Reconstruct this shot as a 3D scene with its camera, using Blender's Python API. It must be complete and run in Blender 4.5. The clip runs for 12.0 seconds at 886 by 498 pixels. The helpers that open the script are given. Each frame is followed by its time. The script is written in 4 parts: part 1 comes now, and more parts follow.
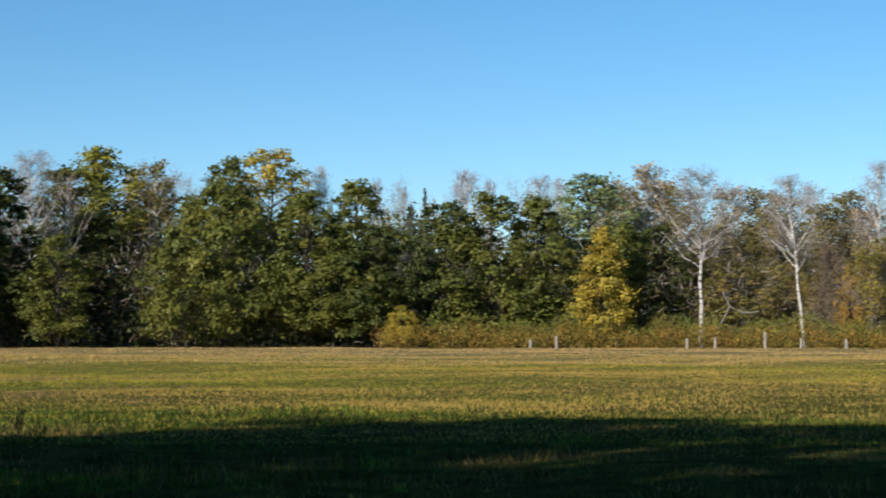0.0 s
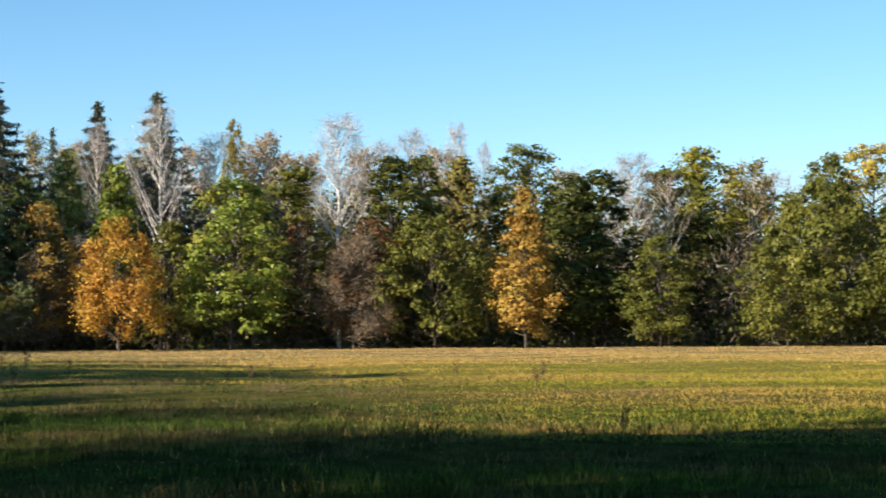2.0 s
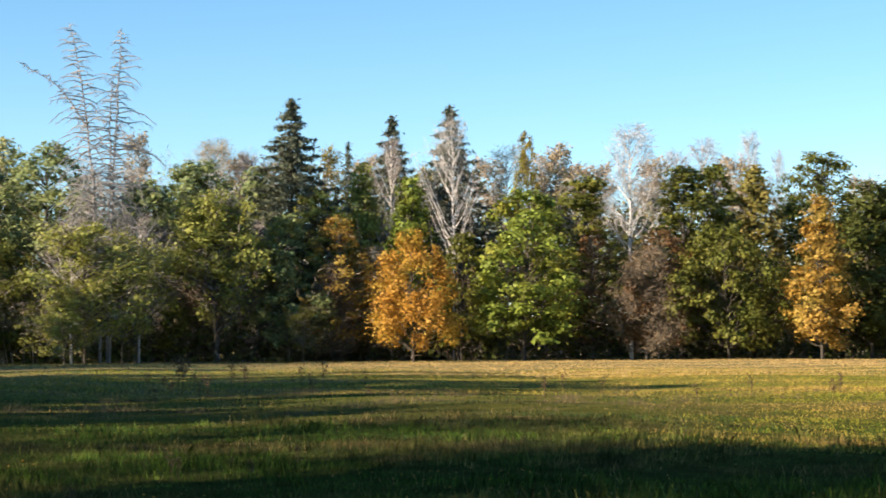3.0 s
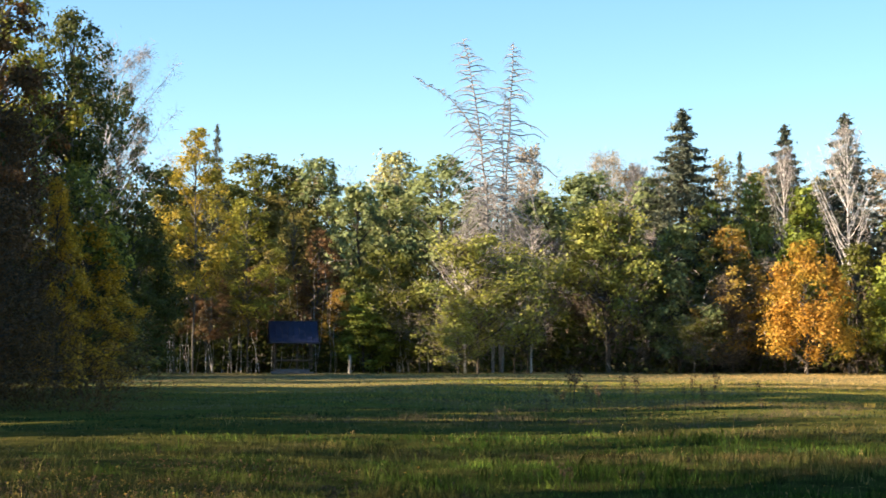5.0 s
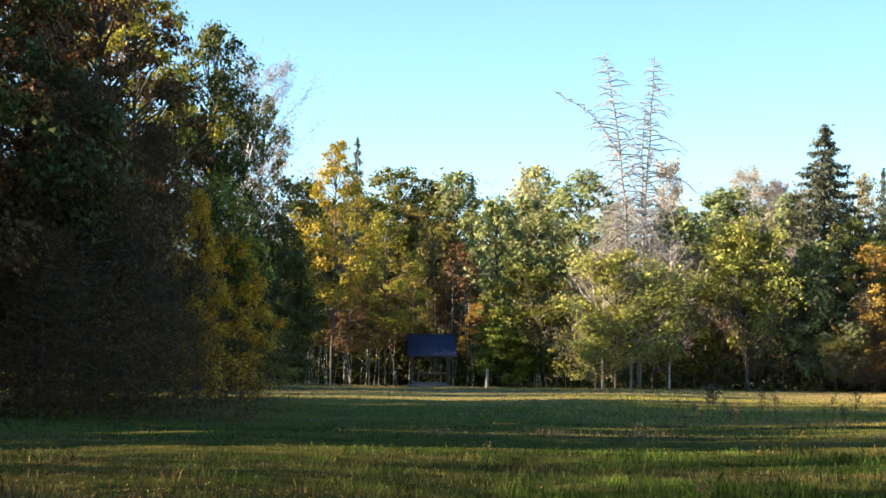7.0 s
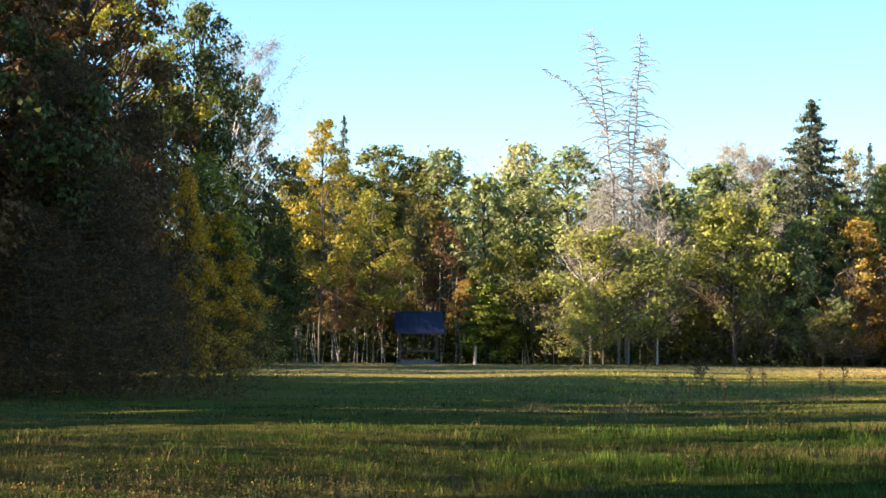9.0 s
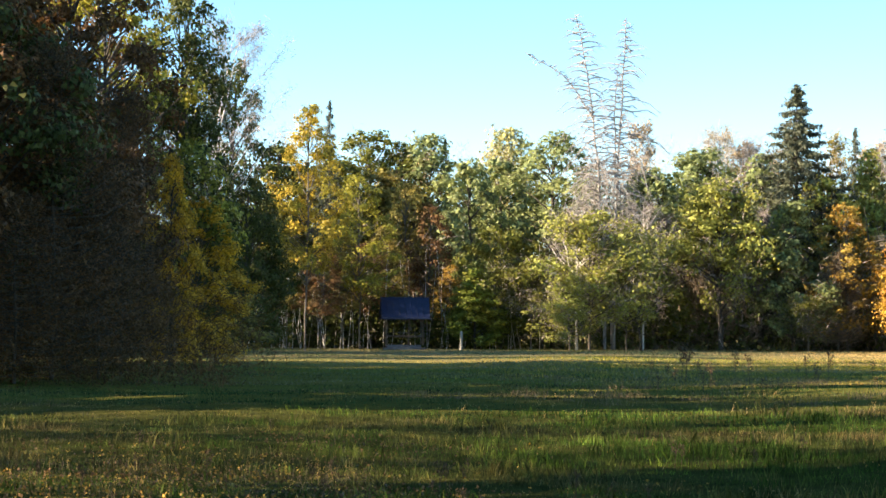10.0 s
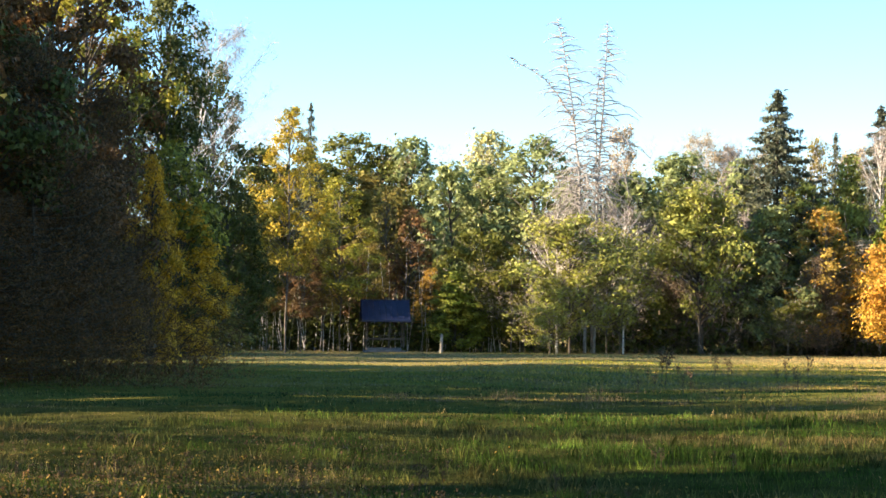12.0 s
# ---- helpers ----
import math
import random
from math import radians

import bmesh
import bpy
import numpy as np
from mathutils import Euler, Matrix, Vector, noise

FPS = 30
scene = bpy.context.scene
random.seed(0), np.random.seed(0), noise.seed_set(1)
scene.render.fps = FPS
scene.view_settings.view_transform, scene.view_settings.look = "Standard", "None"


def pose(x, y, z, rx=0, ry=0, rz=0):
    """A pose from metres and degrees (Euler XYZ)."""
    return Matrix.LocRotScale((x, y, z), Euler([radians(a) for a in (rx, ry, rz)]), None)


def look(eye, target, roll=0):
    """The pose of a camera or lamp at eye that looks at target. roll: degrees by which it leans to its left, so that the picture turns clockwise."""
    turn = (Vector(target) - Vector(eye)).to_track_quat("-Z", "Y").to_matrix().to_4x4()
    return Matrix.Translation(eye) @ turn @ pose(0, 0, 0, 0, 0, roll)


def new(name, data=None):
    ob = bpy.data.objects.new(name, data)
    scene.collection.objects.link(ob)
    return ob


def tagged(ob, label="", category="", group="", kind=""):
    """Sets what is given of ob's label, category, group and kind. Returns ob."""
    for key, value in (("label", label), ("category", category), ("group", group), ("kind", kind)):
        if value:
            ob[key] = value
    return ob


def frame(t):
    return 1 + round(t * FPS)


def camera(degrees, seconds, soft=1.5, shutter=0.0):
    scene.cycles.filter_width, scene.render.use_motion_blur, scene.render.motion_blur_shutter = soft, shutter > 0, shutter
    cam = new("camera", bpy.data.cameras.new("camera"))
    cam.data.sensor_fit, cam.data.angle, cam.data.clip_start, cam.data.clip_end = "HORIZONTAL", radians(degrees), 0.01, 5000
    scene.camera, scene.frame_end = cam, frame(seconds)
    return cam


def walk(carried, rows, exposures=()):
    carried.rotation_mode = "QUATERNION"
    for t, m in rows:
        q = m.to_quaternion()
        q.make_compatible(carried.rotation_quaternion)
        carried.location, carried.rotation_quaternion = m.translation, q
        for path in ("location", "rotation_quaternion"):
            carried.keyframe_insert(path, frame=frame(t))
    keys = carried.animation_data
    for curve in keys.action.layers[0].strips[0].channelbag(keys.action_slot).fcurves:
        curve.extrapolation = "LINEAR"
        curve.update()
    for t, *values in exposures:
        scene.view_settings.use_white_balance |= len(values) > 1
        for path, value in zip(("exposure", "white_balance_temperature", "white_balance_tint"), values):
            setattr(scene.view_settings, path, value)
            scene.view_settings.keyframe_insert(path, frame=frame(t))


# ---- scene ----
cam = camera(25.0, 12.0, soft=1.6, shutter=0.2)
EYE = 1.75
# seconds, yaw to the left, pitch up, roll
TURNS = [
    (0.0, 0.000, 2.160, 0.000),
    (0.5, 4.657, 2.008, 0.283),
    (1.0, 9.059, 2.122, 0.372),
    (1.5, 12.874, 1.982, 0.338),
    (2.0, 17.100, 2.181, 0.340),
    (2.5, 21.304, 2.481, 0.579),
    (3.0, 25.463, 2.543, 0.372),
    (3.5, 28.333, 2.650, 0.237),
    (3.7, 29.530, 2.670, 0.210),
    (5.3, 38.037, 2.835, -0.089),
    (5.5, 38.907, 2.823, -0.144),
    (6.0, 40.298, 3.096, -0.869),
    (6.5, 40.365, 3.427, -0.969),
    (7.0, 40.557, 3.257, -0.825),
    (9.0, 40.215, 2.616, -0.436),
    (9.5, 40.115, 2.442, -0.368),
    (10.0, 39.815, 2.198, -0.350),
    (10.5, 39.691, 2.224, -0.336),
    (11.0, 39.563, 2.213, -0.426),
    (11.5, 39.409, 2.292, -0.596),
    (12.0, 39.251, 2.284, -0.617),
]
EXPOSURES = [(0.0, 0.33, 5950, 9), (0.5, 0.56, 6250, 10), (1.0, 0.76, 6450, 12), (2.5, 1.15, 6950, 13), (3.5, 1.38, 7200, 14), (5.5, 1.72, 7650, 16), (7.0, 1.90, 7700, 16), (9.0, 1.98, 7700, 14), (12.0, 2.14, 7800, 15)]
walk(cam, [(t, pose(0, 0, EYE, 90 + pitch, roll, yaw)) for t, yaw, pitch, roll in TURNS], EXPOSURES)

# ---- sky and sun ----
SUN_YAW, SUN_ELEV = 139.0, 22.0
world = bpy.data.worlds.new("sky")
scene.world = world
world.use_nodes = True
wn = world.node_tree
sky = wn.nodes.new("ShaderNodeTexSky")
sky.sky_type, sky.sun_disc = "NISHITA", False
sky.sun_elevation, sky.sun_rotation = radians(SUN_ELEV), radians(360 - SUN_YAW)
sky.altitude = 600
sky.air_density, sky.dust_density, sky.ozone_density = 0.8, 0.0, 3.0
clear = wn.nodes.new("ShaderNodeHueSaturation")
clear.inputs["Hue"].default_value, clear.inputs["Saturation"].default_value = 0.491, 1.16
wn.links.new(sky.outputs[0], clear.inputs["Color"])
wn.links.new(clear.outputs[0], wn.nodes["Background"].inputs[0])
wn.nodes["Background"].inputs[1].default_value = 0.092
sun = new("sun", bpy.data.lights.new("sun", "SUN"))
sun.data.energy, sun.data.angle, sun.data.color = 5.0, radians(0.53), (1.0, 0.87, 0.69)
to_sun = Vector((-math.sin(radians(SUN_YAW)) * math.cos(radians(SUN_ELEV)), math.cos(radians(SUN_YAW)) * math.cos(radians(SUN_ELEV)), math.sin(radians(SUN_ELEV))))
sun.matrix_world = look(to_sun * 300, (0, 0, 0))

# ---- materials ----
def nodes_of(name):
    m = bpy.data.materials.new(name)
    m.use_nodes = True
    nt = m.node_tree
    return m, nt, nt.nodes["Principled BSDF"], nt.nodes["Material Output"]


def ramp(nt, fac, stops):
    r = nt.nodes.new("ShaderNodeValToRGB")
    while len(r.color_ramp.elements) < len(stops):
        r.color_ramp.elements.new(0.5)
    for e, (p, c) in zip(r.color_ramp.elements, stops):
        e.position, e.color = p, (*c, 1)
    nt.links.new(fac, r.inputs[0])
    return r.outputs[0]


def noise_of(nt, scale, detail=3.0, coords="Object", stretch=None):
    tc = nt.nodes.new("ShaderNodeTexCoord")
    n = nt.nodes.new("ShaderNodeTexNoise")
    n.inputs["Scale"].default_value, n.inputs["Detail"].default_value = scale, detail
    if stretch:
        mp = nt.nodes.new("ShaderNodeMapping")
        mp.inputs["Scale"].default_value = stretch
        nt.links.new(tc.outputs[coords], mp.inputs[0])
        nt.links.new(mp.outputs[0], n.inputs["Vector"])
    else:
        nt.links.new(tc.outputs[coords], n.inputs["Vector"])
    return n.outputs["Fac"]


def mix_colour(nt, fac, a, b, blend="MIX"):
    mx = nt.nodes.new("ShaderNodeMix")
    mx.data_type, mx.blend_type = "RGBA", blend
    for sock, v in ((mx.inputs["Factor"], fac), (mx.inputs["A"], a), (mx.inputs["B"], b)):
        if isinstance(v, (float, int)):
            sock.default_value = v
        elif isinstance(v, tuple):
            sock.default_value = (*v, 1)
        else:
            nt.links.new(v, sock)
    return mx.outputs["Result"]


def bump(nt, bsdf, height, strength, distance):
    b = nt.nodes.new("ShaderNodeBump")
    b.inputs["Strength"].default_value, b.inputs["Distance"].default_value = strength, distance
    nt.links.new(height, b.inputs["Height"])
    nt.links.new(b.outputs[0], bsdf.inputs["Normal"])


def foliage(name, main, other, share=0.5, translucent=0.27, rough=0.5):
    """Leaves: two tones mixed leaf by leaf and in patches, lit through from behind."""
    m, nt, bsdf, out = nodes_of(name)
    geo = nt.nodes.new("ShaderNodeNewGeometry")
    rnd = geo.outputs["Random Per Island"]
    dark = tuple(c * 0.5 for c in main)
    light = tuple(min(1, c * 1.6) for c in main)
    leaf = ramp(nt, rnd, [(0.0, dark), (0.45, main), (1.0, light)])
    patch = ramp(nt, noise_of(nt, 0.42, 2.0), [(0.62 - 0.3 * share, (0, 0, 0)), (0.78 - 0.3 * share, (1, 1, 1))])
    colour = mix_colour(nt, patch, leaf, mix_colour(nt, rnd, tuple(c * 0.6 for c in other), tuple(min(1, c * 1.4) for c in other)))
    nt.links.new(colour, bsdf.inputs["Base Color"])
    bsdf.inputs["Roughness"].default_value = rough
    bsdf.inputs["Specular IOR Level"].default_value = 0.15
    tr = nt.nodes.new("ShaderNodeBsdfTranslucent")
    nt.links.new(colour, tr.inputs[0])
    mx = nt.nodes.new("ShaderNodeMixShader")
    mx.inputs[0].default_value = translucent
    nt.links.new(bsdf.outputs[0], mx.inputs[1])
    nt.links.new(tr.outputs[0], mx.inputs[2])
    nt.links.new(mx.outputs[0], out.inputs[0])
    return m


LEAF = {
    "green": foliage("green_leaves", (0.108, 0.120, 0.025), (0.162, 0.160, 0.032)),
    "dark": foliage("dark_green_leaves", (0.063, 0.078, 0.020), (0.090, 0.102, 0.026)),
    # grey-green, paled further so the colour carries hazy sun glare
    "grey": foliage("grey_green_glare_leaves", (0.190, 0.232, 0.098), (0.240, 0.275, 0.104)),
    "lime": foliage("lime_leaves", (0.170, 0.215, 0.038), (0.255, 0.255, 0.045)),
    "pale_lime": foliage("pale_lime_leaves", (0.250, 0.272, 0.066), (0.305, 0.300, 0.074)),
    "olive": foliage("olive_leaves", (0.205, 0.180, 0.050), (0.260, 0.195, 0.058)),
    "gold": foliage("gold_leaves", (0.255, 0.195, 0.038), (0.160, 0.155, 0.040)),
    "yellow": foliage("yellow_leaves", (0.400, 0.300, 0.045), (0.270, 0.250, 0.042)),
    "orange": foliage("orange_leaves", (0.400, 0.210, 0.038), (0.430, 0.285, 0.050)),
    "copper": foliage("copper_leaves", (0.370, 0.225, 0.050), (0.320, 0.235, 0.055)),
    # amber raised to paint in the glow its shaded trees don't receive
    "amber": foliage("brightened_amber_leaves", (0.720, 0.370, 0.030), (0.600, 0.340, 0.036)),
    "rust": foliage("rust_leaves", (0.165, 0.092, 0.042), (0.115, 0.078, 0.038)),
    "pale": foliage("pale_yellow_leaves", (0.410, 0.395, 0.170), (0.340, 0.340, 0.130)),
    "tan": foliage("tan_leaves", (0.390, 0.310, 0.200), (0.310, 0.255, 0.150)),
    "umber": foliage("umber_leaves", (0.140, 0.068, 0.024), (0.105, 0.062, 0.022)),
    "citrus": foliage("yellow_green_leaves", (0.270, 0.255, 0.040), (0.170, 0.185, 0.038)),
    "needle": foliage("spruce_needles", (0.080, 0.094, 0.064), (0.110, 0.124, 0.080), translucent=0.1),
    "twig": foliage("brown_twigs", (0.185, 0.142, 0.098), (0.150, 0.115, 0.080), translucent=0.0, rough=0.8),
    "dark_twig": foliage("dark_twigs", (0.090, 0.060, 0.036), (0.070, 0.048, 0.030), translucent=0.0, rough=0.7),
    "grey_twig": foliage("grey_twigs", (0.290, 0.255, 0.240), (0.235, 0.200, 0.185), translucent=0.0, rough=0.8),
    "pale_twig": foliage("pale_twigs", (0.400, 0.375, 0.355), (0.320, 0.285, 0.262), translucent=0.0, rough=0.8),
}


def bark(name, low, high, bands=None):
    m, nt, bsdf, _ = nodes_of(name)
    grain = noise_of(nt, 6.0, 5.0, stretch=(3, 3, 0.6))
    colour = ramp(nt, grain, [(0.3, low), (0.7, high)])
    if bands:
        marks = ramp(nt, noise_of(nt, 2.2, 4.0, stretch=(0.9, 0.9, 2.6)), [(0.56, (0, 0, 0)), (0.62, (1, 1, 1))])
        colour = mix_colour(nt, marks, colour, bands)
    nt.links.new(colour, bsdf.inputs["Base Color"])
    bsdf.inputs["Roughness"].default_value = 0.85
    bump(nt, bsdf, grain, 0.6, 0.03)
    return m


OAK_BARK = bark("oak_bark", (0.036, 0.030, 0.024), (0.085, 0.072, 0.058))
GREY_BARK = bark("grey_bark", (0.070, 0.062, 0.052), (0.150, 0.136, 0.116))
BIRCH_BARK = bark("birch_bark", (0.460, 0.435, 0.410), (0.680, 0.655, 0.620), (0.075, 0.065, 0.055))
DEAD_WOOD = bark("dead_wood", (0.170, 0.160, 0.155), (0.360, 0.345, 0.335))
STAKE_WOOD = bark("weathered_wood", (0.230, 0.205, 0.175), (0.420, 0.385, 0.335))


def grass_material(name, fresh, dry, bias, tuft_shading=False):
    """Blades from fresh to dry; dry patches follow the ground, one blade differs from the next."""
    m, nt, bsdf, out = nodes_of(name)
    geo = nt.nodes.new("ShaderNodeNewGeometry")
    rnd = geo.outputs["Random Per Island"]
    big = noise_of(nt, 0.09, 3.0, stretch=(0.5, 1.6, 1))
    small = noise_of(nt, 0.7, 3.0)
    add = nt.nodes.new("ShaderNodeMath")
    add.operation = "MULTIPLY_ADD"
    nt.links.new(small, add.inputs[0])
    add.inputs[1].default_value = 0.55
    nt.links.new(big, add.inputs[2])
    patch = ramp(nt, add.outputs[0], [(0.66 - bias, (0, 0, 0)), (0.86 - bias, (1, 1, 1))])
    a = mix_colour(nt, rnd, tuple(c * 0.5 for c in fresh), tuple(c * 1.5 for c in fresh))
    b = mix_colour(nt, rnd, tuple(c * 0.6 for c in dry), tuple(c * 1.35 for c in dry))
    colour = mix_colour(nt, patch, a, b)
    if tuft_shading:
        # relief put into the colour: noise paints shaded hollows and lit tuft tops
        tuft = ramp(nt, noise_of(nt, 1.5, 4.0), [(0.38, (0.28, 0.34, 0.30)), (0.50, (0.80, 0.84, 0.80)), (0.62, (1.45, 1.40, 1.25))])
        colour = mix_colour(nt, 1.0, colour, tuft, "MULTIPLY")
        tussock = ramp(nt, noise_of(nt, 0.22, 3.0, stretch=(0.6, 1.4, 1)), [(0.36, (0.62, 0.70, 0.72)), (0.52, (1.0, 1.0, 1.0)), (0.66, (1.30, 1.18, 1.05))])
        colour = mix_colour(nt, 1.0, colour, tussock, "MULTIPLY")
    nt.links.new(colour, bsdf.inputs["Base Color"])
    bsdf.inputs["Roughness"].default_value = 0.55
    bsdf.inputs["Specular IOR Level"].default_value = 0.05
    tr = nt.nodes.new("ShaderNodeBsdfTranslucent")
    nt.links.new(colour, tr.inputs[0])
    mx = nt.nodes.new("ShaderNodeMixShader")
    mx.inputs[0].default_value = 0.3
    nt.links.new(bsdf.outputs[0], mx.inputs[1])
    nt.links.new(tr.outputs[0], mx.inputs[2])
    nt.links.new(mx.outputs[0], out.inputs[0])
    return m


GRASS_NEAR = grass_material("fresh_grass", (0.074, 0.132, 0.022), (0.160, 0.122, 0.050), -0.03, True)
# green lowered to stand in for missing shade deep in the sward
GRASS_MID_SHADED = grass_material("meadow_grass", (0.037, 0.084, 0.027), (0.135, 0.112, 0.062), -0.02, True)
GRASS_PALE = grass_material("pale_meadow_grass", (0.110, 0.155, 0.056), (0.235, 0.200, 0.120), -0.02)
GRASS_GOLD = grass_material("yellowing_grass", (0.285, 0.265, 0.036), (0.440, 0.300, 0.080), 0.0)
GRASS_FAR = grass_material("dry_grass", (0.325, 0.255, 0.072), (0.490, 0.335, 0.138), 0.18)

GRASS_STALK = grass_material("withered_stalks", (0.105, 0.085, 0.050), (0.190, 0.140, 0.085), 0.1)

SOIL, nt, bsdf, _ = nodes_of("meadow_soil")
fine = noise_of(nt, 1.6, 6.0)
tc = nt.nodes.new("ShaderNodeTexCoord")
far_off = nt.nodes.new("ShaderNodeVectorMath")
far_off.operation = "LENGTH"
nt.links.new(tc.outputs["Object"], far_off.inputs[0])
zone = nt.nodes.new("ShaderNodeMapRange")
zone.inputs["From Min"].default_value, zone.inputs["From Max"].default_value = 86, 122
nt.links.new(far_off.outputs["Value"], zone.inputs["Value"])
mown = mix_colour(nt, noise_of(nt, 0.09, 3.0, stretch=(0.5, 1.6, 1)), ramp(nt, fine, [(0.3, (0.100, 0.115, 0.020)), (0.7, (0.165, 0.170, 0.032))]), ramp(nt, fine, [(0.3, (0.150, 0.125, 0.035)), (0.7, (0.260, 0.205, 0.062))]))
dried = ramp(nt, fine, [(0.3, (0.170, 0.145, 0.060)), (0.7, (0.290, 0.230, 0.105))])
# near soil colour darkened to carry the shade among the grass stems
shaded_thatch = ramp(nt, fine, [(0.3, (0.028, 0.034, 0.010)), (0.7, (0.065, 0.068, 0.020))])
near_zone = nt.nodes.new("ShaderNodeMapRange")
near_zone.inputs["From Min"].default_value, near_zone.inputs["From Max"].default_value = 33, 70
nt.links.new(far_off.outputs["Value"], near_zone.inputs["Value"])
nt.links.new(mix_colour(nt, zone.outputs["Result"], mix_colour(nt, near_zone.outputs["Result"], shaded_thatch, mown), dried), bsdf.inputs["Base Color"])
bsdf.inputs["Roughness"].default_value = 1.0
bsdf.inputs["Specular IOR Level"].default_value = 0.0
bump(nt, bsdf, fine, 0.8, 0.1)


def painted(name, low, high, rough, metal=0.0, scale=3.0):
    m, nt, bsdf, _ = nodes_of(name)
    n = noise_of(nt, scale, 5.0)
    nt.links.new(ramp(nt, n, [(0.3, low), (0.7, high)]), bsdf.inputs["Base Color"])
    bsdf.inputs["Roughness"].default_value, bsdf.inputs["Metallic"].default_value = rough, metal
    bump(nt, bsdf, n, 0.2, 0.01)
    return m


# roof blue darkened: shade of the surrounding trees is in the colour
ROOF_SHADED_BLUE = painted("shaded_blue_roof_sheet", (0.004, 0.008, 0.034), (0.007, 0.014, 0.054), 0.45)
BOARD = painted("dark_boards", (0.060, 0.048, 0.038), (0.120, 0.098, 0.078), 0.8, scale=8.0)
CONCRETE = painted("grey_concrete", (0.085, 0.090, 0.098), (0.150, 0.155, 0.165), 0.9, scale=5.0)


# ---- mesh helpers ----
def mesh_from(name, verts, faces, material=None):
    me = bpy.data.meshes.new(name)
    verts = np.asarray(verts, dtype=np.float32).reshape(-1, 3)
    sizes = np.array([len(f) for f in faces], dtype=np.int32) if isinstance(faces, list) else np.full(len(faces), faces.shape[1], dtype=np.int32)
    flat = np.concatenate([np.asarray(f) for f in faces]).astype(np.int32) if isinstance(faces, list) else faces.ravel().astype(np.int32)
    me.vertices.add(len(verts))
    me.vertices.foreach_set("co", verts.ravel())
    me.loops.add(len(flat))
    me.loops.foreach_set("vertex_index", flat)
    me.polygons.add(len(sizes))
    me.polygons.foreach_set("loop_start", np.concatenate([[0], np.cumsum(sizes)[:-1]]).astype(np.int32))
    me.update(calc_edges=True)
    if material:
        me.materials.append(material)
    return me


def part(name, bm, material, parent, label=""):
    me = bpy.data.meshes.new(name)
    bm.to_mesh(me)
    bm.free()
    me.materials.append(material)
    ob = new(name, me)
    ob.parent = parent
    return tagged(ob, label)


def tube(path, radii, sides=6):
    """A tapered tube along a path: vertices and quads."""
    path, vs, fs = np.asarray(path, float), [], []
    for i, p in enumerate(path):
        d = path[min(i + 1, len(path) - 1)] - path[max(i - 1, 0)]
        d = d / (np.linalg.norm(d) + 1e-9)
        a = np.cross(d, (0.3, 0.95, 0.1) if abs(d[2]) > 0.5 else (0, 0, 1))
        a = a / (np.linalg.norm(a) + 1e-9)
        b = np.cross(d, a)
        ang = np.arange(sides) * 2 * math.pi / sides
        vs.append(p + radii[i] * (np.cos(ang)[:, None] * a + np.sin(ang)[:, None] * b))
    for i in range(len(path) - 1):
        for k in range(sides):
            q = (k + 1) % sides
            fs.append((i * sides + k, i * sides + q, (i + 1) * sides + q, (i + 1) * sides + k))
    return np.concatenate(vs), np.array(fs)


def join(pieces):
    vs, fs, n = [], [], 0
    for v, f in pieces:
        vs.append(v)
        fs.append(f + n)
        n += len(v)
    return np.concatenate(vs), np.concatenate(fs)


def unit(v):
    return v / (np.linalg.norm(v, axis=-1, keepdims=True) + 1e-9)


def leaves(rng, centres, spread, per, size, outward, slim=0.55, droop=0.25, flat=0.6, tri=False):
    """Small folded leaves in clusters round the centres: four corners each."""
    n = len(centres) * per
    c = np.repeat(centres, per, axis=0)
    sp = np.repeat(np.broadcast_to(spread, (len(centres),)), per)[:, None]
    g = rng.normal(size=(n, 3)) * (1, 1, flat)
    base = c + g * sp * 0.55
    out = unit(np.repeat(outward, per, axis=0) * 0.55 + rng.normal(size=(n, 3)) * 0.9 - (0, 0, droop))
    up = unit(rng.normal(size=(n, 3)) * 0.6 + (0, 0, 0.4) + np.repeat(outward, per, axis=0) * 0.7)
    side = unit(np.cross(out, up))
    nrm = np.cross(side, out)
    s = size * rng.uniform(0.6, 1.35, size=(n, 1))
    w = s * slim * 0.5
    if tri:
        v = np.stack([base - side * w * 0.9, base + out * s - nrm * s * 0.12, base + side * w * 0.9 + out * s * 0.25], axis=1)
        return v.reshape(-1, 3), np.arange(n * 3).reshape(-1, 3)
    v = np.stack([base, base + out * s * 0.5 + side * w - nrm * s * 0.07, base + out * s + nrm * s * -0.1, base + out * s * 0.5 - side * w - nrm * s * 0.07], axis=1)
    return v.reshape(-1, 3), np.arange(n * 4).reshape(-1, 4)


def wavy(rng, a, b, steps, wobble, sag=0.0):
    a, b = np.asarray(a, float), np.asarray(b, float)
    s = np.linspace(0, 1, steps)[:, None]
    w = rng.normal(size=(steps, 3)) * wobble * np.sin(s * math.pi)
    return a + (b - a) * s + w + np.array((0, 0, 1.0)) * sag * np.sin(s * math.pi)


# ---- kinds of trees: each gives the meshes of trunk, branches and crown ----
def leaf_faces(rng, base, normal, size):
    """Three-cornered leaves lying across their normals."""
    n = len(base)
    a = unit(np.cross(normal, rng.normal(size=(n, 3))))
    b = np.cross(normal, a)
    s = size * rng.uniform(0.55, 1.3, size=(n, 1))
    v = [base + s * (math.cos(t) * a + math.sin(t) * b * 0.8) + normal * s * k for t, k in ((0.0, -0.15), (2.2, 0.05), (4.0, 0.0))]
    return np.stack(v, axis=1).reshape(-1, 3), np.arange(n * 3).reshape(-1, 3)


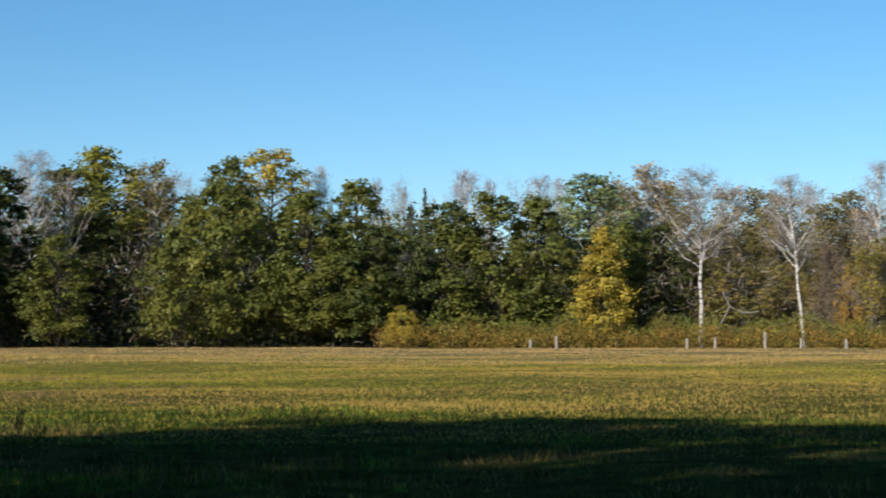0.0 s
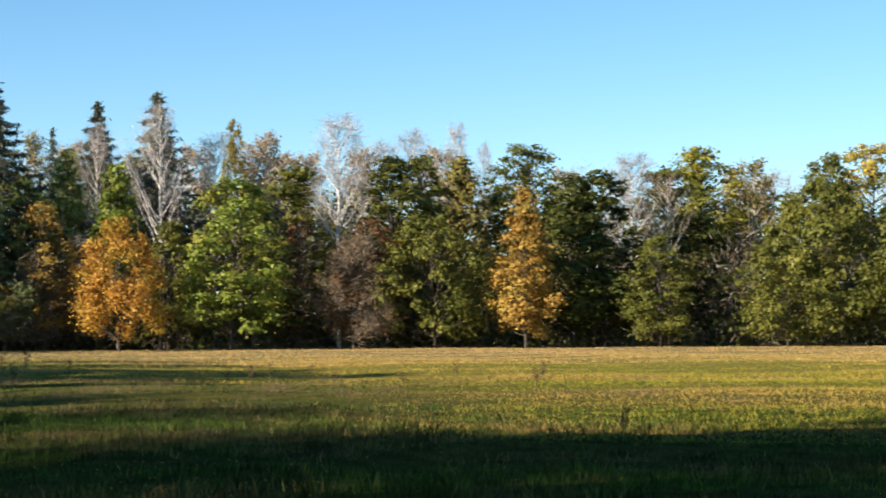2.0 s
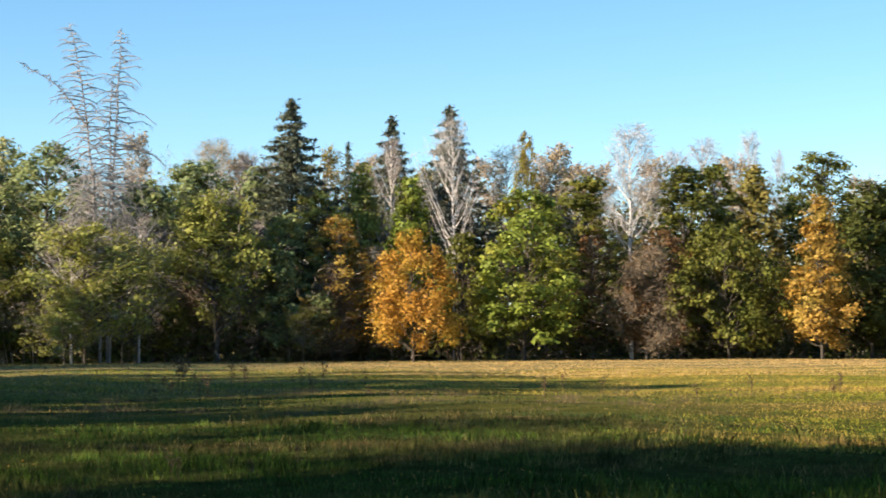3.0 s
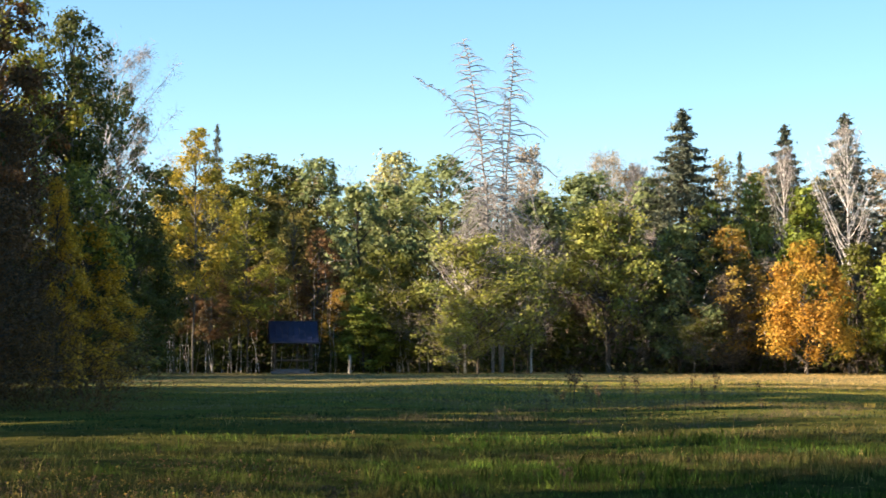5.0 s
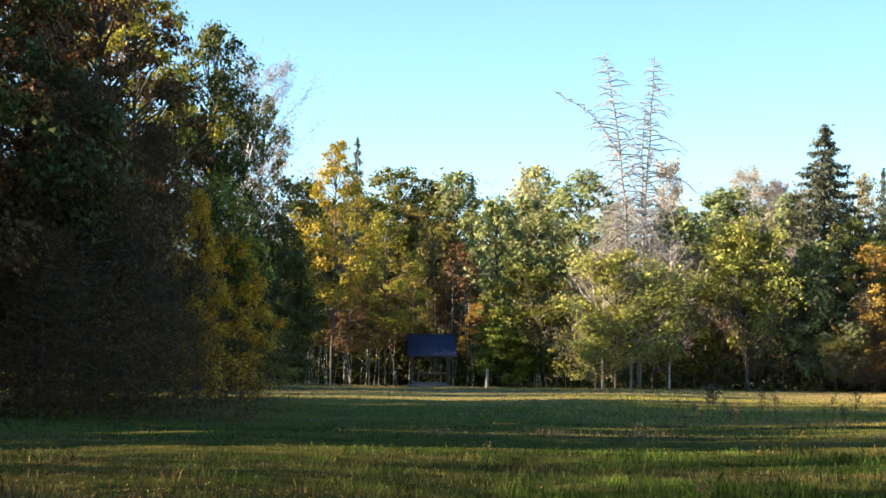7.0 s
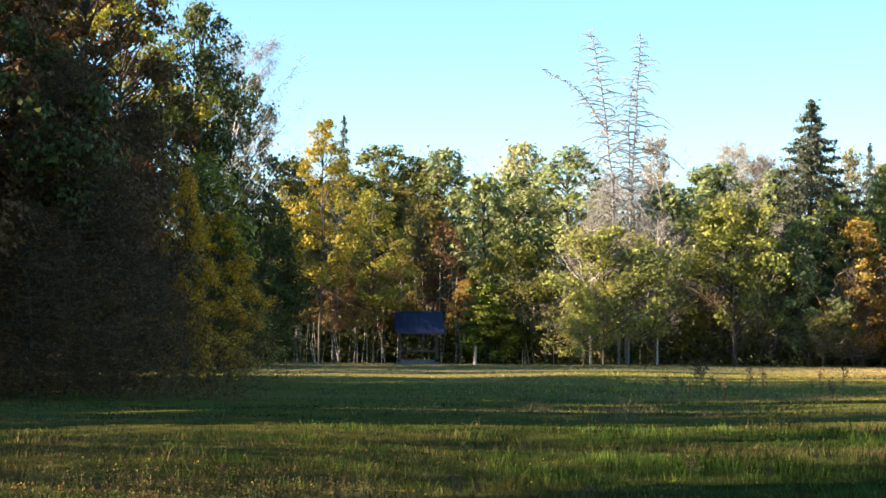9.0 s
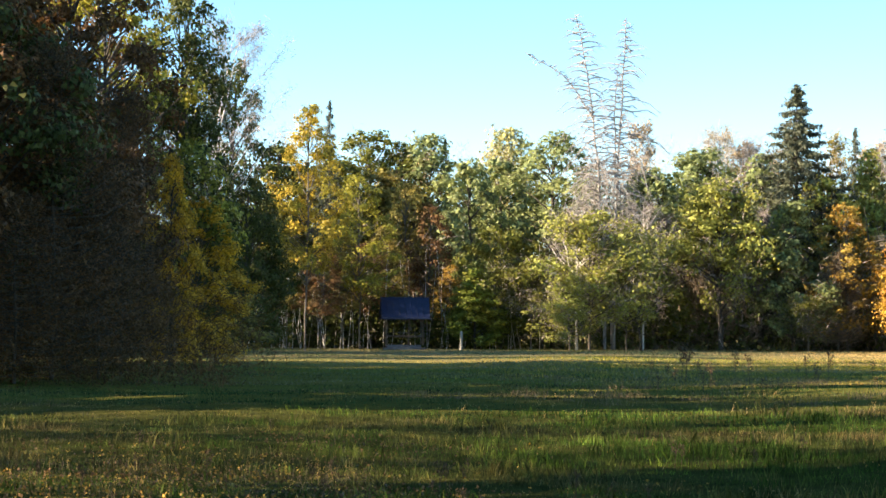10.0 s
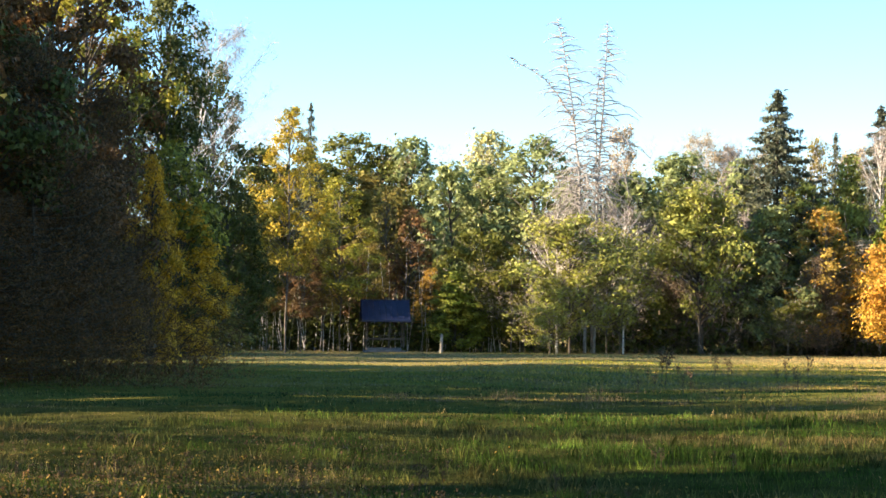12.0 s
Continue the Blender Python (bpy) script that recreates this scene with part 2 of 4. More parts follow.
def oak_parts(seed, height, width, lobes, count, size, low=0.06, taper=0.0, girth=0.14, lobe=0.135, bare=0.12):
    """A broad-leaved tree: boughs end in rounded clumps, each of several tufts of leaves, with gaps between."""
    rng = np.random.default_rng(seed)
    lean = rng.normal(size=2) * height * 0.015
    trunk = tube(wavy(rng, (0, 0, -0.1), (lean[0], lean[1], height * 0.85), 7, 0.10), np.linspace(girth, 0.04, 7) * height / 14, 8)
    s = (np.arange(lobes) + rng.uniform(0, 1, lobes)) / lobes
    ang = np.arange(lobes) * 2.4 + rng.uniform(-0.7, 0.7, lobes)
    size_l = width * lobe * rng.uniform(0.6, 1.5, lobes) * (1.15 - 0.5 * s)
    prof = np.clip((s + 0.14) / 0.30, 0.6, 1) ** 0.6 * np.clip((1.05 - s) / 0.50, 0.08, 1) ** 0.60 * (1 - taper * s)
    bulge = 1 + 0.25 * np.sin(ang * 2 + seed) * np.sin(s * 7 + seed * 1.7) + 0.12 * np.sin(s * 17 + ang + seed)
    reach = (width * 0.5 * prof * bulge - size_l * 0.5).clip(0.05) * rng.uniform(0.4, 1.12, lobes) ** 0.6
    z = height * (low + (1 - low) * s) - size_l * 0.8 * s + size_l * 0.5 * (1 - s)
    lc = np.stack([np.cos(ang) * reach + lean[0] * s, np.sin(ang) * reach + lean[1] * s, z], axis=1)
    outward = unit(np.stack([np.cos(ang), np.sin(ang), 0.15 + 0.9 * s], axis=1))
    # tufts stand on the outer and upper side of each clump, in loose sprays
    tufts = 8
    td = unit(rng.normal(size=(lobes, tufts, 3)) + outward[:, None] * 0.8 + (0, 0, 0.3))
    tc = lc[:, None] + td * size_l[:, None, None] * rng.uniform(0.5, 1.25, (lobes, tufts, 1)) * (1, 1, 0.75)
    keep = rng.uniform(size=(lobes, tufts)) > bare
    weight = (np.repeat(size_l[:, None], tufts, 1) ** 1.6 * keep).ravel()
    pick = rng.choice(lobes * tufts, size=count, p=weight / weight.sum())
    td, tc, r = td.reshape(-1, 3)[pick], tc.reshape(-1, 3)[pick], np.repeat(size_l, tufts)[pick][:, None]
    base = tc + rng.normal(size=(count, 3)) * r * (0.36, 0.36, 0.22)
    base[:, 2] = np.clip(base[:, 2], height * low * 0.7, height)
    normal = unit(td * 0.8 + unit(base - tc) * 0.45 + rng.normal(size=(count, 3)) * 0.5 + (0, 0, 0.25))
    crown = leaf_faces(rng, base, normal, size)
    limbs = []
    for k in range(lobes):
        z0 = min(max(height * 0.08, lc[k][2] - reach[k] * 0.7 - 0.4), height * 0.8)
        limbs.append(tube(wavy(rng, (lean[0] * z0 / height, lean[1] * z0 / height, z0), lc[k], 4, 0.10), np.linspace(0.40 * girth, 0.02, 4) * height / 14, 4))
    return trunk, join(limbs), crown


def bare_parts(seed, height, width, boughs, twigs, twig_len, start=0.35, steep=0.9, leafy=0, leaf_size=0.2, forks=1, thin=0.018, cluster=0.5, bough=0.055, ragged=False):
    """A slender tree: pale stem that may fork, rising boughs, a haze of twigs and some leaves."""
    rng = np.random.default_rng(seed)
    stems, limbs, tips, dirs = [], [], [], []
    tops = []
    for k in range(forks):
        off = rng.normal(size=2) * width * (0.0 if forks == 1 else 0.2)
        tops.append(np.array((off[0], off[1], height * rng.uniform(0.93, 1.0))))
    forkz = height * 0.34
    r = 0.125 * height / 16
    if forks > 1:
        stems.append(tube(wavy(rng, (0, 0, -0.1), (0, 0, forkz), 5, 0.06), np.linspace(r, r * 0.75, 5), 8))
    for top in tops:
        a = (0, 0, -0.1) if forks == 1 else (0, 0, forkz)
        stems.append(tube(wavy(rng, a, top, 9, 0.05), np.linspace(r if forks == 1 else r * 0.65, 0.015, 9), 7))
    for b in range(boughs):
        top = tops[b % forks]
        s = start + (0.95 - start) * (b + rng.uniform()) / boughs
        z = height * s
        a = np.array((top[0] * max(0, z - forkz * (forks > 1)) / (height - forkz * (forks > 1)), top[1] * max(0, z - forkz * (forks > 1)) / (height - forkz * (forks > 1)), z))
        ang = rng.uniform(0, 2 * math.pi)
        reach = width * 0.5 * (1 - ((s - start) / (1.02 - start)) ** 1.6) * (rng.uniform(0.25, 1.3) if ragged else rng.uniform(0.55, 1.05)) + 0.3
        end = a + np.array((math.cos(ang) * reach, math.sin(ang) * reach, reach * steep * rng.uniform(0.7, 1.3)))
        end[2] = min(end[2], height * 1.0)
        path = wavy(rng, a, end, 6, 0.08, -0.1 * reach)
        limbs.append(tube(path, np.linspace(bough, 0.012, 6) * height / 16, 4))
        n = max(4, twigs // boughs)
        u = rng.uniform(0.2, 1.0, n) ** 0.7 * 4.99
        i = np.minimum(u.astype(int), 4)
        tips.append(path[i] + (path[i + 1] - path[i]) * (u - i)[:, None] + rng.normal(size=(n, 3)) * 0.10 * reach * cluster)
        dirs.append(np.broadcast_to(unit(np.array((math.cos(ang), math.sin(ang), 0.35))), (n, 3)))
    tips, dirs = np.concatenate(tips), np.concatenate(dirs)
    t = leaves(rng, tips, 0.35, 1, twig_len, dirs, slim=thin / twig_len * 2, droop=0.0, flat=1.0, tri=True)
    if leafy:
        n = max(4, twigs // boughs)
        bare = rng.uniform(size=boughs) < (0.42 if ragged else 0.0)
        can = np.flatnonzero(~np.repeat(bare, n)[:len(tips)])
        pick = rng.choice(can, size=max(8, leafy // 10))
        crown = leaves(rng, tips[pick], 0.55, 10, leaf_size, dirs[pick], slim=0.95, tri=True)
        return join(stems), join(limbs), crown, t
    return join(stems), join(limbs), t, None


def spruce_parts(seed, height, width, per=6):
    rng = np.random.default_rng(seed)
    trunk = tube(wavy(rng, (0, 0, -0.1), (0, 0, height), 7, 0.03), np.linspace(0.22, 0.02, 7), 8)
    limbs, c, o = [], [], []
    whorls = int(height * 1.45)
    for k in range(whorls):
        s = (k + 0.5) / whorls
        z = height * (0.05 + 0.945 * s)
        reach0 = width * 0.5 * min(1.0, 2.3 * (1 - s)) ** 0.95 + 0.10
        count = 9 if s < 0.85 else 6
        for b in range(count):
            ang = (b + rng.uniform(-0.4, 0.4)) * 2 * math.pi / count + k * 1.1
            reach = reach0 * rng.uniform(0.78, 1.06)
            d = np.array((math.cos(ang), math.sin(ang), 0))
            z1 = z + rng.normal() * 0.12
            end = d * reach + (0, 0, z1 - reach * 0.34)
            path = wavy(rng, (0, 0, z1), end, 5, 0.02, -0.10 * reach)
            path[-1, 2] += 0.10 * reach
            limbs.append(tube(path, np.linspace(0.035, 0.008, 5), 3))
            n = int(7 + 15 * reach / (width * 0.36))
            u = rng.uniform(0.12, 1.0, n) * 3.99
            i = u.astype(int)
            c.append(path[i] + (path[i + 1] - path[i]) * (u - i)[:, None] - np.abs(rng.normal(size=(n, 1))) * (0, 0, 0.10))
            o.append(np.broadcast_to(d - (0, 0, 0.7), (n, 3)))
    # pointed leader
    n = 16
    zz = rng.uniform(0.94, 1.0, n)
    c.append(np.stack([0 * zz, 0 * zz, zz * height], 1))
    o.append(unit(rng.normal(size=(n, 3)) * (1, 1, 0.2)))
    c, o = np.concatenate(c), np.concatenate(o)
    crown = leaves(rng, c, 0.24, per, 0.30, unit(o), slim=0.46, droop=0.5, flat=0.4, tri=True)
    return trunk, join(limbs), crown


LIBRARY = {}


def library(kind, made):
    """Two meshes a kind: the trunk with its limbs, and the crown (leaves, and twigs in a second slot)."""
    trunk = mesh_from(f"{kind}_trunk", *join(made[:2]))
    crown, twigs = made[2], made[3] if len(made) > 3 else None
    mesh = mesh_from(f"{kind}_crown", *(join((crown, twigs)) if twigs is not None else crown))
    trunk.materials.append(None)
    mesh.materials.append(None)
    for p in trunk.polygons:
        p.use_smooth = True
    if twigs is not None:
        mesh.materials.append(None)
        mesh.polygons.foreach_set("material_index", np.concatenate([np.zeros(len(crown[1]), np.int32), np.ones(len(twigs[1]), np.int32)]))
    LIBRARY[kind] = (("trunk", trunk), ("crown", mesh))


def grow(kind, species, label, az, dist, height, width, colours, turn=0.0, group="trees at the meadow's edge", lean=0.0):
    """A tree of a kind at a bearing (degrees left of +y) and distance, stretched to its height and width."""
    base_h, base_w = SIZES[kind]
    x, y = -math.sin(radians(az)) * dist, math.cos(radians(az)) * dist
    root = tagged(new(species + "_tree"), label, "tree", group)
    root.empty_display_size = 0.3
    root.matrix_world = Matrix.LocRotScale((x, y, ground_z(x, y)), Euler((0, radians(lean), radians(az)), "XYZ"), (width / base_w, width / base_w, height / base_h)) @ Matrix.Rotation(radians(turn), 4, "Z")
    for name, me in LIBRARY[kind]:
        ob = new(name, me)
        ob.parent = root
        for slot, key in zip(ob.material_slots, (name, "twigs")):
            slot.link = "OBJECT"
            slot.material = colours[key]
    return root


def ground_z(x, y):
    r = math.hypot(x, y)
    fade = min(1.0, max(0.0, (r - 8) / 14)) * min(1.0, max(0.0, (165 - r) / 60))
    return fade * (0.10 * math.sin(0.13 * x + 0.9) * math.sin(0.11 * y + 0.3) + 0.05 * math.sin(0.37 * x + 0.21 * y) + 0.03 * math.sin(0.6 * y - 0.3 * x + 1.0))


def ground_zs(x, y):
    r = np.hypot(x, y)
    fade = np.clip((r - 8) / 14, 0, 1) * np.clip((165 - r) / 60, 0, 1)
    return fade * (0.10 * np.sin(0.13 * x + 0.9) * np.sin(0.11 * y + 0.3) + 0.05 * np.sin(0.37 * x + 0.21 * y) + 0.03 * np.sin(0.6 * y - 0.3 * x + 1.0))


# ---- ground ----
rings = np.concatenate([np.linspace(0.0, 60, 41)[1:], np.linspace(63, 180, 40), np.geomspace(190, 4000, 16)])
spokes = 240
ang = np.arange(spokes) * 2 * math.pi / spokes
gx, gy = np.outer(rings, np.cos(ang)).ravel(), np.outer(rings, np.sin(ang)).ravel()
gv = np.concatenate([np.stack([gx, gy, ground_zs(gx, gy)], axis=1), [[0, 0, 0]]])
gf = [(i * spokes + k, (i + 1) * spokes + k, (i + 1) * spokes + (k + 1) % spokes, i * spokes + (k + 1) % spokes) for i in range(len(rings) - 1) for k in range(spokes)]
gf += [(len(gv) - 1, k, (k + 1) % spokes) for k in range(spokes)]
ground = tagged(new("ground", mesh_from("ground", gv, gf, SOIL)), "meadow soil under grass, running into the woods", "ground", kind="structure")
for p in ground.data.polygons:
    p.use_smooth = True


# ---- grass ----
def blades(name, seed, count, near, far, tall, wide, material, label, power=1.0, bent=True, sector=(-17, 62), clump=22, single=0.45):
    """Grass blades over the meadow between two distances from the standpoint, thinning outwards."""
    rng = np.random.default_rng(seed)
    r = (near ** power + (far ** power - near ** power) * rng.uniform(size=count)) ** (1 / power)
    a = np.radians(rng.uniform(*sector, count) + rng.normal(size=count) * 2.2)
    x, y = -np.sin(a) * r, np.cos(a) * r
    # blades stand in tufts of uneven size
    tufts = max(1, count // clump)
    tr = (near ** power + (far ** power - near ** power) * rng.uniform(size=tufts)) ** (1 / power)
    ta = np.radians(rng.uniform(*sector, tufts) + rng.normal(size=tufts) * 2.2)
    pick = rng.integers(0, tufts, count)
    loose = rng.uniform(size=count) < single
    off = rng.normal(size=(count, 2)) * (0.10 + 0.004 * tr[pick])[:, None]
    x = np.where(loose, x, -np.sin(ta[pick]) * tr[pick] + off[:, 0])
    y = np.where(loose, y, np.cos(ta[pick]) * tr[pick] + off[:, 1])
    tuft = np.where(loose, 0.75, 0.65 + 0.5 * rng.uniform(size=tufts)[pick] ** 2)
    h = tall * tuft * rng.uniform(0.45, 1.25, count)
    patch = 0.85 + 0.3 * np.sin(0.21 * x + 1.3) * np.sin(0.17 * y) + 0.2 * np.sin(0.53 * x - 0.4 * y) + (0.5 if far < 60 else 0.2) * np.sin(1.7 * y + 1.1 * np.sin(0.9 * x)) * np.sin(0.8 * x + 0.5 * np.sin(0.7 * y))
    h = np.minimum(h * np.clip(patch, 0.3, 1.7), tall * 1.9)
    w = wide * rng.uniform(0.6, 1.4, count) * 0.5
    t = rng.uniform(0, 2 * math.pi, count)
    lean = rng.uniform(0.1, 0.7, count) * h
    lx, ly = np.cos(t) * lean, np.sin(t) * lean
    f = a + rng.normal(size=count) * 0.7
    sx, sy = np.cos(f) * w, np.sin(f) * w
    z = ground_zs(x, y) - 0.01
    if bent:
        v = np.stack([np.stack([x - sx, y - sy, z], 1), np.stack([x + sx, y + sy, z], 1), np.stack([x + sx * 0.8 + lx * 0.35, y + sy * 0.8 + ly * 0.35, z + h * 0.6], 1), np.stack([x + lx, y + ly, z + h], 1), np.stack([x - sx * 0.8 + lx * 0.35, y - sy * 0.8 + ly * 0.35, z + h * 0.6], 1)], axis=1)
        me = mesh_from(name, v, np.arange(count * 5).reshape(-1, 5), material)
    else:
        v = np.stack([np.stack([x - sx, y - sy, z], 1), np.stack([x + sx, y + sy, z], 1), np.stack([x + lx, y + ly, z + h], 1)], axis=1)
        me = mesh_from(name, v, np.arange(count * 3).reshape(-1, 3), material)
    return tagged(new(name, me), label, "grass", kind="stuff")


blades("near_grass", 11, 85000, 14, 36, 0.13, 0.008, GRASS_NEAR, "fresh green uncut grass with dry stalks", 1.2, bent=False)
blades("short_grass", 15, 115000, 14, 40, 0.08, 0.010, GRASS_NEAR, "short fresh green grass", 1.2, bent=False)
blades("meadow_grass", 12, 90000, 30, 75, 0.10, 0.020, GRASS_MID_SHADED, "green meadow grass in tufts", 1.2, bent=False, sector=(14, 62))
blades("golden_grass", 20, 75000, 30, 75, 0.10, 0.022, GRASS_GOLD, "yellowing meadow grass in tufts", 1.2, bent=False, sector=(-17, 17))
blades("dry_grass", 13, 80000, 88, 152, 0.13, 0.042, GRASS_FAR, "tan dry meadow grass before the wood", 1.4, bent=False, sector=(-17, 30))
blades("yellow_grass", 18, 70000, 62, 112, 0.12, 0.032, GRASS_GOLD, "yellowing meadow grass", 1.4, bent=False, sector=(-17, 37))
blades("green_far_grass", 16, 80000, 62, 150, 0.12, 0.040, GRASS_PALE, "yellow-green meadow grass before the shelter", 1.4, bent=False, sector=(27, 62))

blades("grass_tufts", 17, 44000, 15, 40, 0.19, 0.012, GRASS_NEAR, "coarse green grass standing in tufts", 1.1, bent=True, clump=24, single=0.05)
blades("trodden_grass", 19, 16000, 0.4, 17, 0.09, 0.012, GRASS_NEAR, "short green grass round the standpoint", 1.6, bent=False, sector=(-180, 180))
blades("withered_grass", 21, 4500, 20, 27, 0.11, 0.008, GRASS_STALK, "withered tan grass among fallen leaves", 1.2, bent=False, sector=(43, 56))
blades("brown_stalks", 22, 5000, 44, 68, 0.30, 0.010, GRASS_STALK, "brown withered stalks standing in patches", 1.2, bent=False, sector=(8, 40), clump=60, single=0.02)
blades("seed_stalks", 14, 4000, 17, 60, 0.26, 0.006, GRASS_FAR, "tall thin tan seed stalks in the meadow", 1.2, bent=False)

# ---- tree kinds ----
SIZES = {}
for kind, seed, h, w, lobes, count, size, low, tap, girth, lobe in (
    ("oak_one_wide", 1, 10.5, 9.5, 58, 9800, 0.188, 0.09, 0.1, 0.14, 0.105), ("oak_two_wide", 2, 10.5, 9.5, 58, 9800, 0.188, 0.10, 0.2, 0.14, 0.105), ("oak_three_wide", 3, 10.5, 9.5, 62, 9800, 0.188, 0.09, 0.0, 0.14, 0.10),
    ("oak_one_mid", 21, 13, 7.3, 58, 9000, 0.188, 0.10, 0.1, 0.14, 0.125), ("oak_two_mid", 22, 13, 7.3, 56, 9000, 0.188, 0.08, 0.2, 0.14, 0.125), ("oak_three_mid", 23, 13, 7.3, 60, 9000, 0.188, 0.09, 0.0, 0.14, 0.12),
    ("oak_one_tall", 31, 15, 5.6, 52, 8300, 0.186, 0.07, 0.1, 0.13, 0.15), ("oak_two_tall", 32, 15, 5.6, 52, 8300, 0.186, 0.08, 0.2, 0.13, 0.15), ("oak_three_tall", 33, 15, 5.6, 54, 8300, 0.186, 0.06, 0.0, 0.13, 0.145),
    ("oak_four", 4, 13, 5.2, 46, 8500, 0.17, 0.08, 0.5, 0.13, 0.15), ("maple", 5, 9, 8, 54, 12000, 0.128, 0.10, 0.3, 0.14, 0.11), ("sparse_oak", 6, 12, 6, 60, 6000, 0.145, 0.10, 0.1, 0.12, 0.12),
    ("near_oak", 7, 18, 10, 90, 20000, 0.135, 0.14, 0.1, 0.14, 0.085), ("dome", 14, 18, 7, 46, 8500, 0.175, 0.46, 0.0, 0.13, 0.145), ("dome_two", 15, 18, 7, 50, 8500, 0.175, 0.46, 0.25, 0.13, 0.14), ("near_high", 13, 16, 5, 44, 9000, 0.115, 0.58, 0.0, 0.13, 0.16), ("near_oak_two", 12, 14, 8, 80, 16000, 0.128, 0.04, 0.2, 0.13, 0.095),
    ("thin_oak", 16, 20, 10, 130, 8500, 0.15, 0.22, 0.1, 0.12, 0.17), ("edge_oak", 8, 18, 11, 56, 3200, 0.52, 0.08, 0.2, 0.14, 0.11), ("high_oak", 9, 18, 9, 60, 4000, 0.38, 0.45, 0.1, 0.14, 0.13), ("aspen", 10, 18, 6, 66, 11500, 0.125, 0.30, 0.2, 0.058, 0.125), ("aspen_two", 11, 18, 6, 60, 9500, 0.125, 0.30, 0.1, 0.058, 0.125)):
    SIZES[kind] = (h, w)
    library(kind, oak_parts(seed, h, w, lobes, count, size, low, tap, girth, lobe, 0.3 if "sparse" in kind or "aspen" in kind else 0.0 if "thin" in kind else 0.12))
SIZES.update(leafy_wide=(9, 8), leafy_tall=(9, 8), birch_fine=(17, 9), birch_bare=(17, 4.2), birch_fork=(14, 6), birch_wide=(14, 7.5), birch_leafy=(16, 4.5), hornbeam=(8, 6.5), spruce=(19, 8), spruce_far=(19, 8), thicket=(12, 9))
library("birch_bare", bare_parts(21, 17, 4.2, 34, 3200, 0.60, 0.42, 1.6, thin=0.009, bough=0.05))
library("birch_fork", bare_parts(22, 14, 6, 40, 3400, 0.55, 0.38, 1.2, forks=3, thin=0.015, bough=0.06))
library("birch_wide", bare_parts(28, 14, 7.5, 40, 2600, 0.60, 0.34, 1.15, thin=0.009, bough=0.055))
library("birch_fine", bare_parts(29, 17, 9, 30, 7000, 0.45, 0.35, 1.1, forks=2, thin=0.0045, bough=0.026))
library("leafy_wide", bare_parts(31, 9, 8, 70, 3500, 0.5, 0.10, 0.55, leafy=9000, leaf_size=0.20, thin=0.014, bough=0.07, cluster=0.9, ragged=True))
library("leafy_tall", bare_parts(33, 9, 8, 56, 3400, 0.5, 0.16, 0.9, leafy=8000, leaf_size=0.20, thin=0.014, bough=0.07, cluster=0.8, ragged=True))
library("birch_leafy", bare_parts(23, 16, 4.5, 34, 1500, 0.5, 0.35, 1.3, leafy=3200, leaf_size=0.22, thin=0.015))
library("hornbeam", bare_parts(25, 8, 6.5, 80, 8000, 0.5, 0.06, 0.3, thin=0.018, bough=0.06))
library("thicket", bare_parts(26, 12, 9, 190, 9000, 0.45, 0.03, 0.30, leafy=9000, leaf_size=0.12, thin=0.007, bough=0.04, cluster=1.6))
library("spruce", spruce_parts(27, 19, 8, 7))
library("spruce_far", spruce_parts(30, 19, 8, 3))


def leaf_tree(kind, species, look_words, colour, az, dist, height, width, turn=0, wood=None, group="trees at the meadow's edge"):
    c = {"trunk": wood or OAK_BARK, "crown": LEAF[colour], "twigs": LEAF["grey_twig" if "leafy_" in kind else "dark_twig" if kind == "thicket" else "twig"]}
    if kind in ("oak_one", "oak_two", "oak_three"):
        kind = kind + ("_wide" if height / width < 1.4 else "_mid" if height / width < 2.15 else "_tall")
    if kind.startswith(("dome", "oak_four")) or kind.endswith("_tall"):
        width *= 1.2
    if kind == "dome" and turn % 2:
        kind = "dome_two"
    return grow(kind, species, look_words, az, dist, height, width, c, turn, group)


def bare_birch(kind, colour, az, dist, height, width, turn=0, lean=0.0):
    c = {"trunk": BIRCH_BARK, "crown": LEAF[colour], "twigs": LEAF["grey_twig"]}
    words = {"grey_twig": "bare white birch with grey twigs", "pale_twig": "bare white birch with pale twigs", "twig": "bare birch with brown twigs"}.get(colour, "thin birch with a few %s autumn leaves" % colour)
    return grow(kind, "birch", words + " in the wood's edge", az, dist, height, width, c, turn, "birches", lean)


bare_birch("birch_bare", "grey_twig", -12.33, 158, 14.4, 3.6, 244)
leaf_tree("leafy_tall", "hazel", "thinly leaved golden hazel at the edge of the wood", "gold", -12.08, 150, 7.3, 4.9, 346, GREY_BARK)
leaf_tree("maple", "maple", "copper orange maple at the edge of the wood", "copper", -11.53, 152, 6.4, 2.6, 35)
leaf_tree("hornbeam", "hornbeam", "nearly bare brown twiggy hornbeam at the meadow's edge", "twig", -10.96, 153, 7.9, 4.0, 301, GREY_BARK)
bare_birch("birch_leafy", "olive", -11.54, 165, 12.6, 5.9, 140)
leaf_tree("oak_one", "oak", "olive oak at the edge of the wood", "olive", -13.32, 156, 12.3, 7.2, 46)
leaf_tree("oak_two", "oak", "green oak at the edge of the wood", "green", -14.55, 158, 12.8, 7.8, 112)
bare_birch("birch_bare", "grey_twig", -10.26, 152, 13.0, 4.9, 242, -6)
bare_birch("birch_bare", "grey_twig", -10.53, 168, 13.3, 3.8, 303)
bare_birch("birch_leafy", "olive", -9.03, 165, 12.9, 5.4, 218)
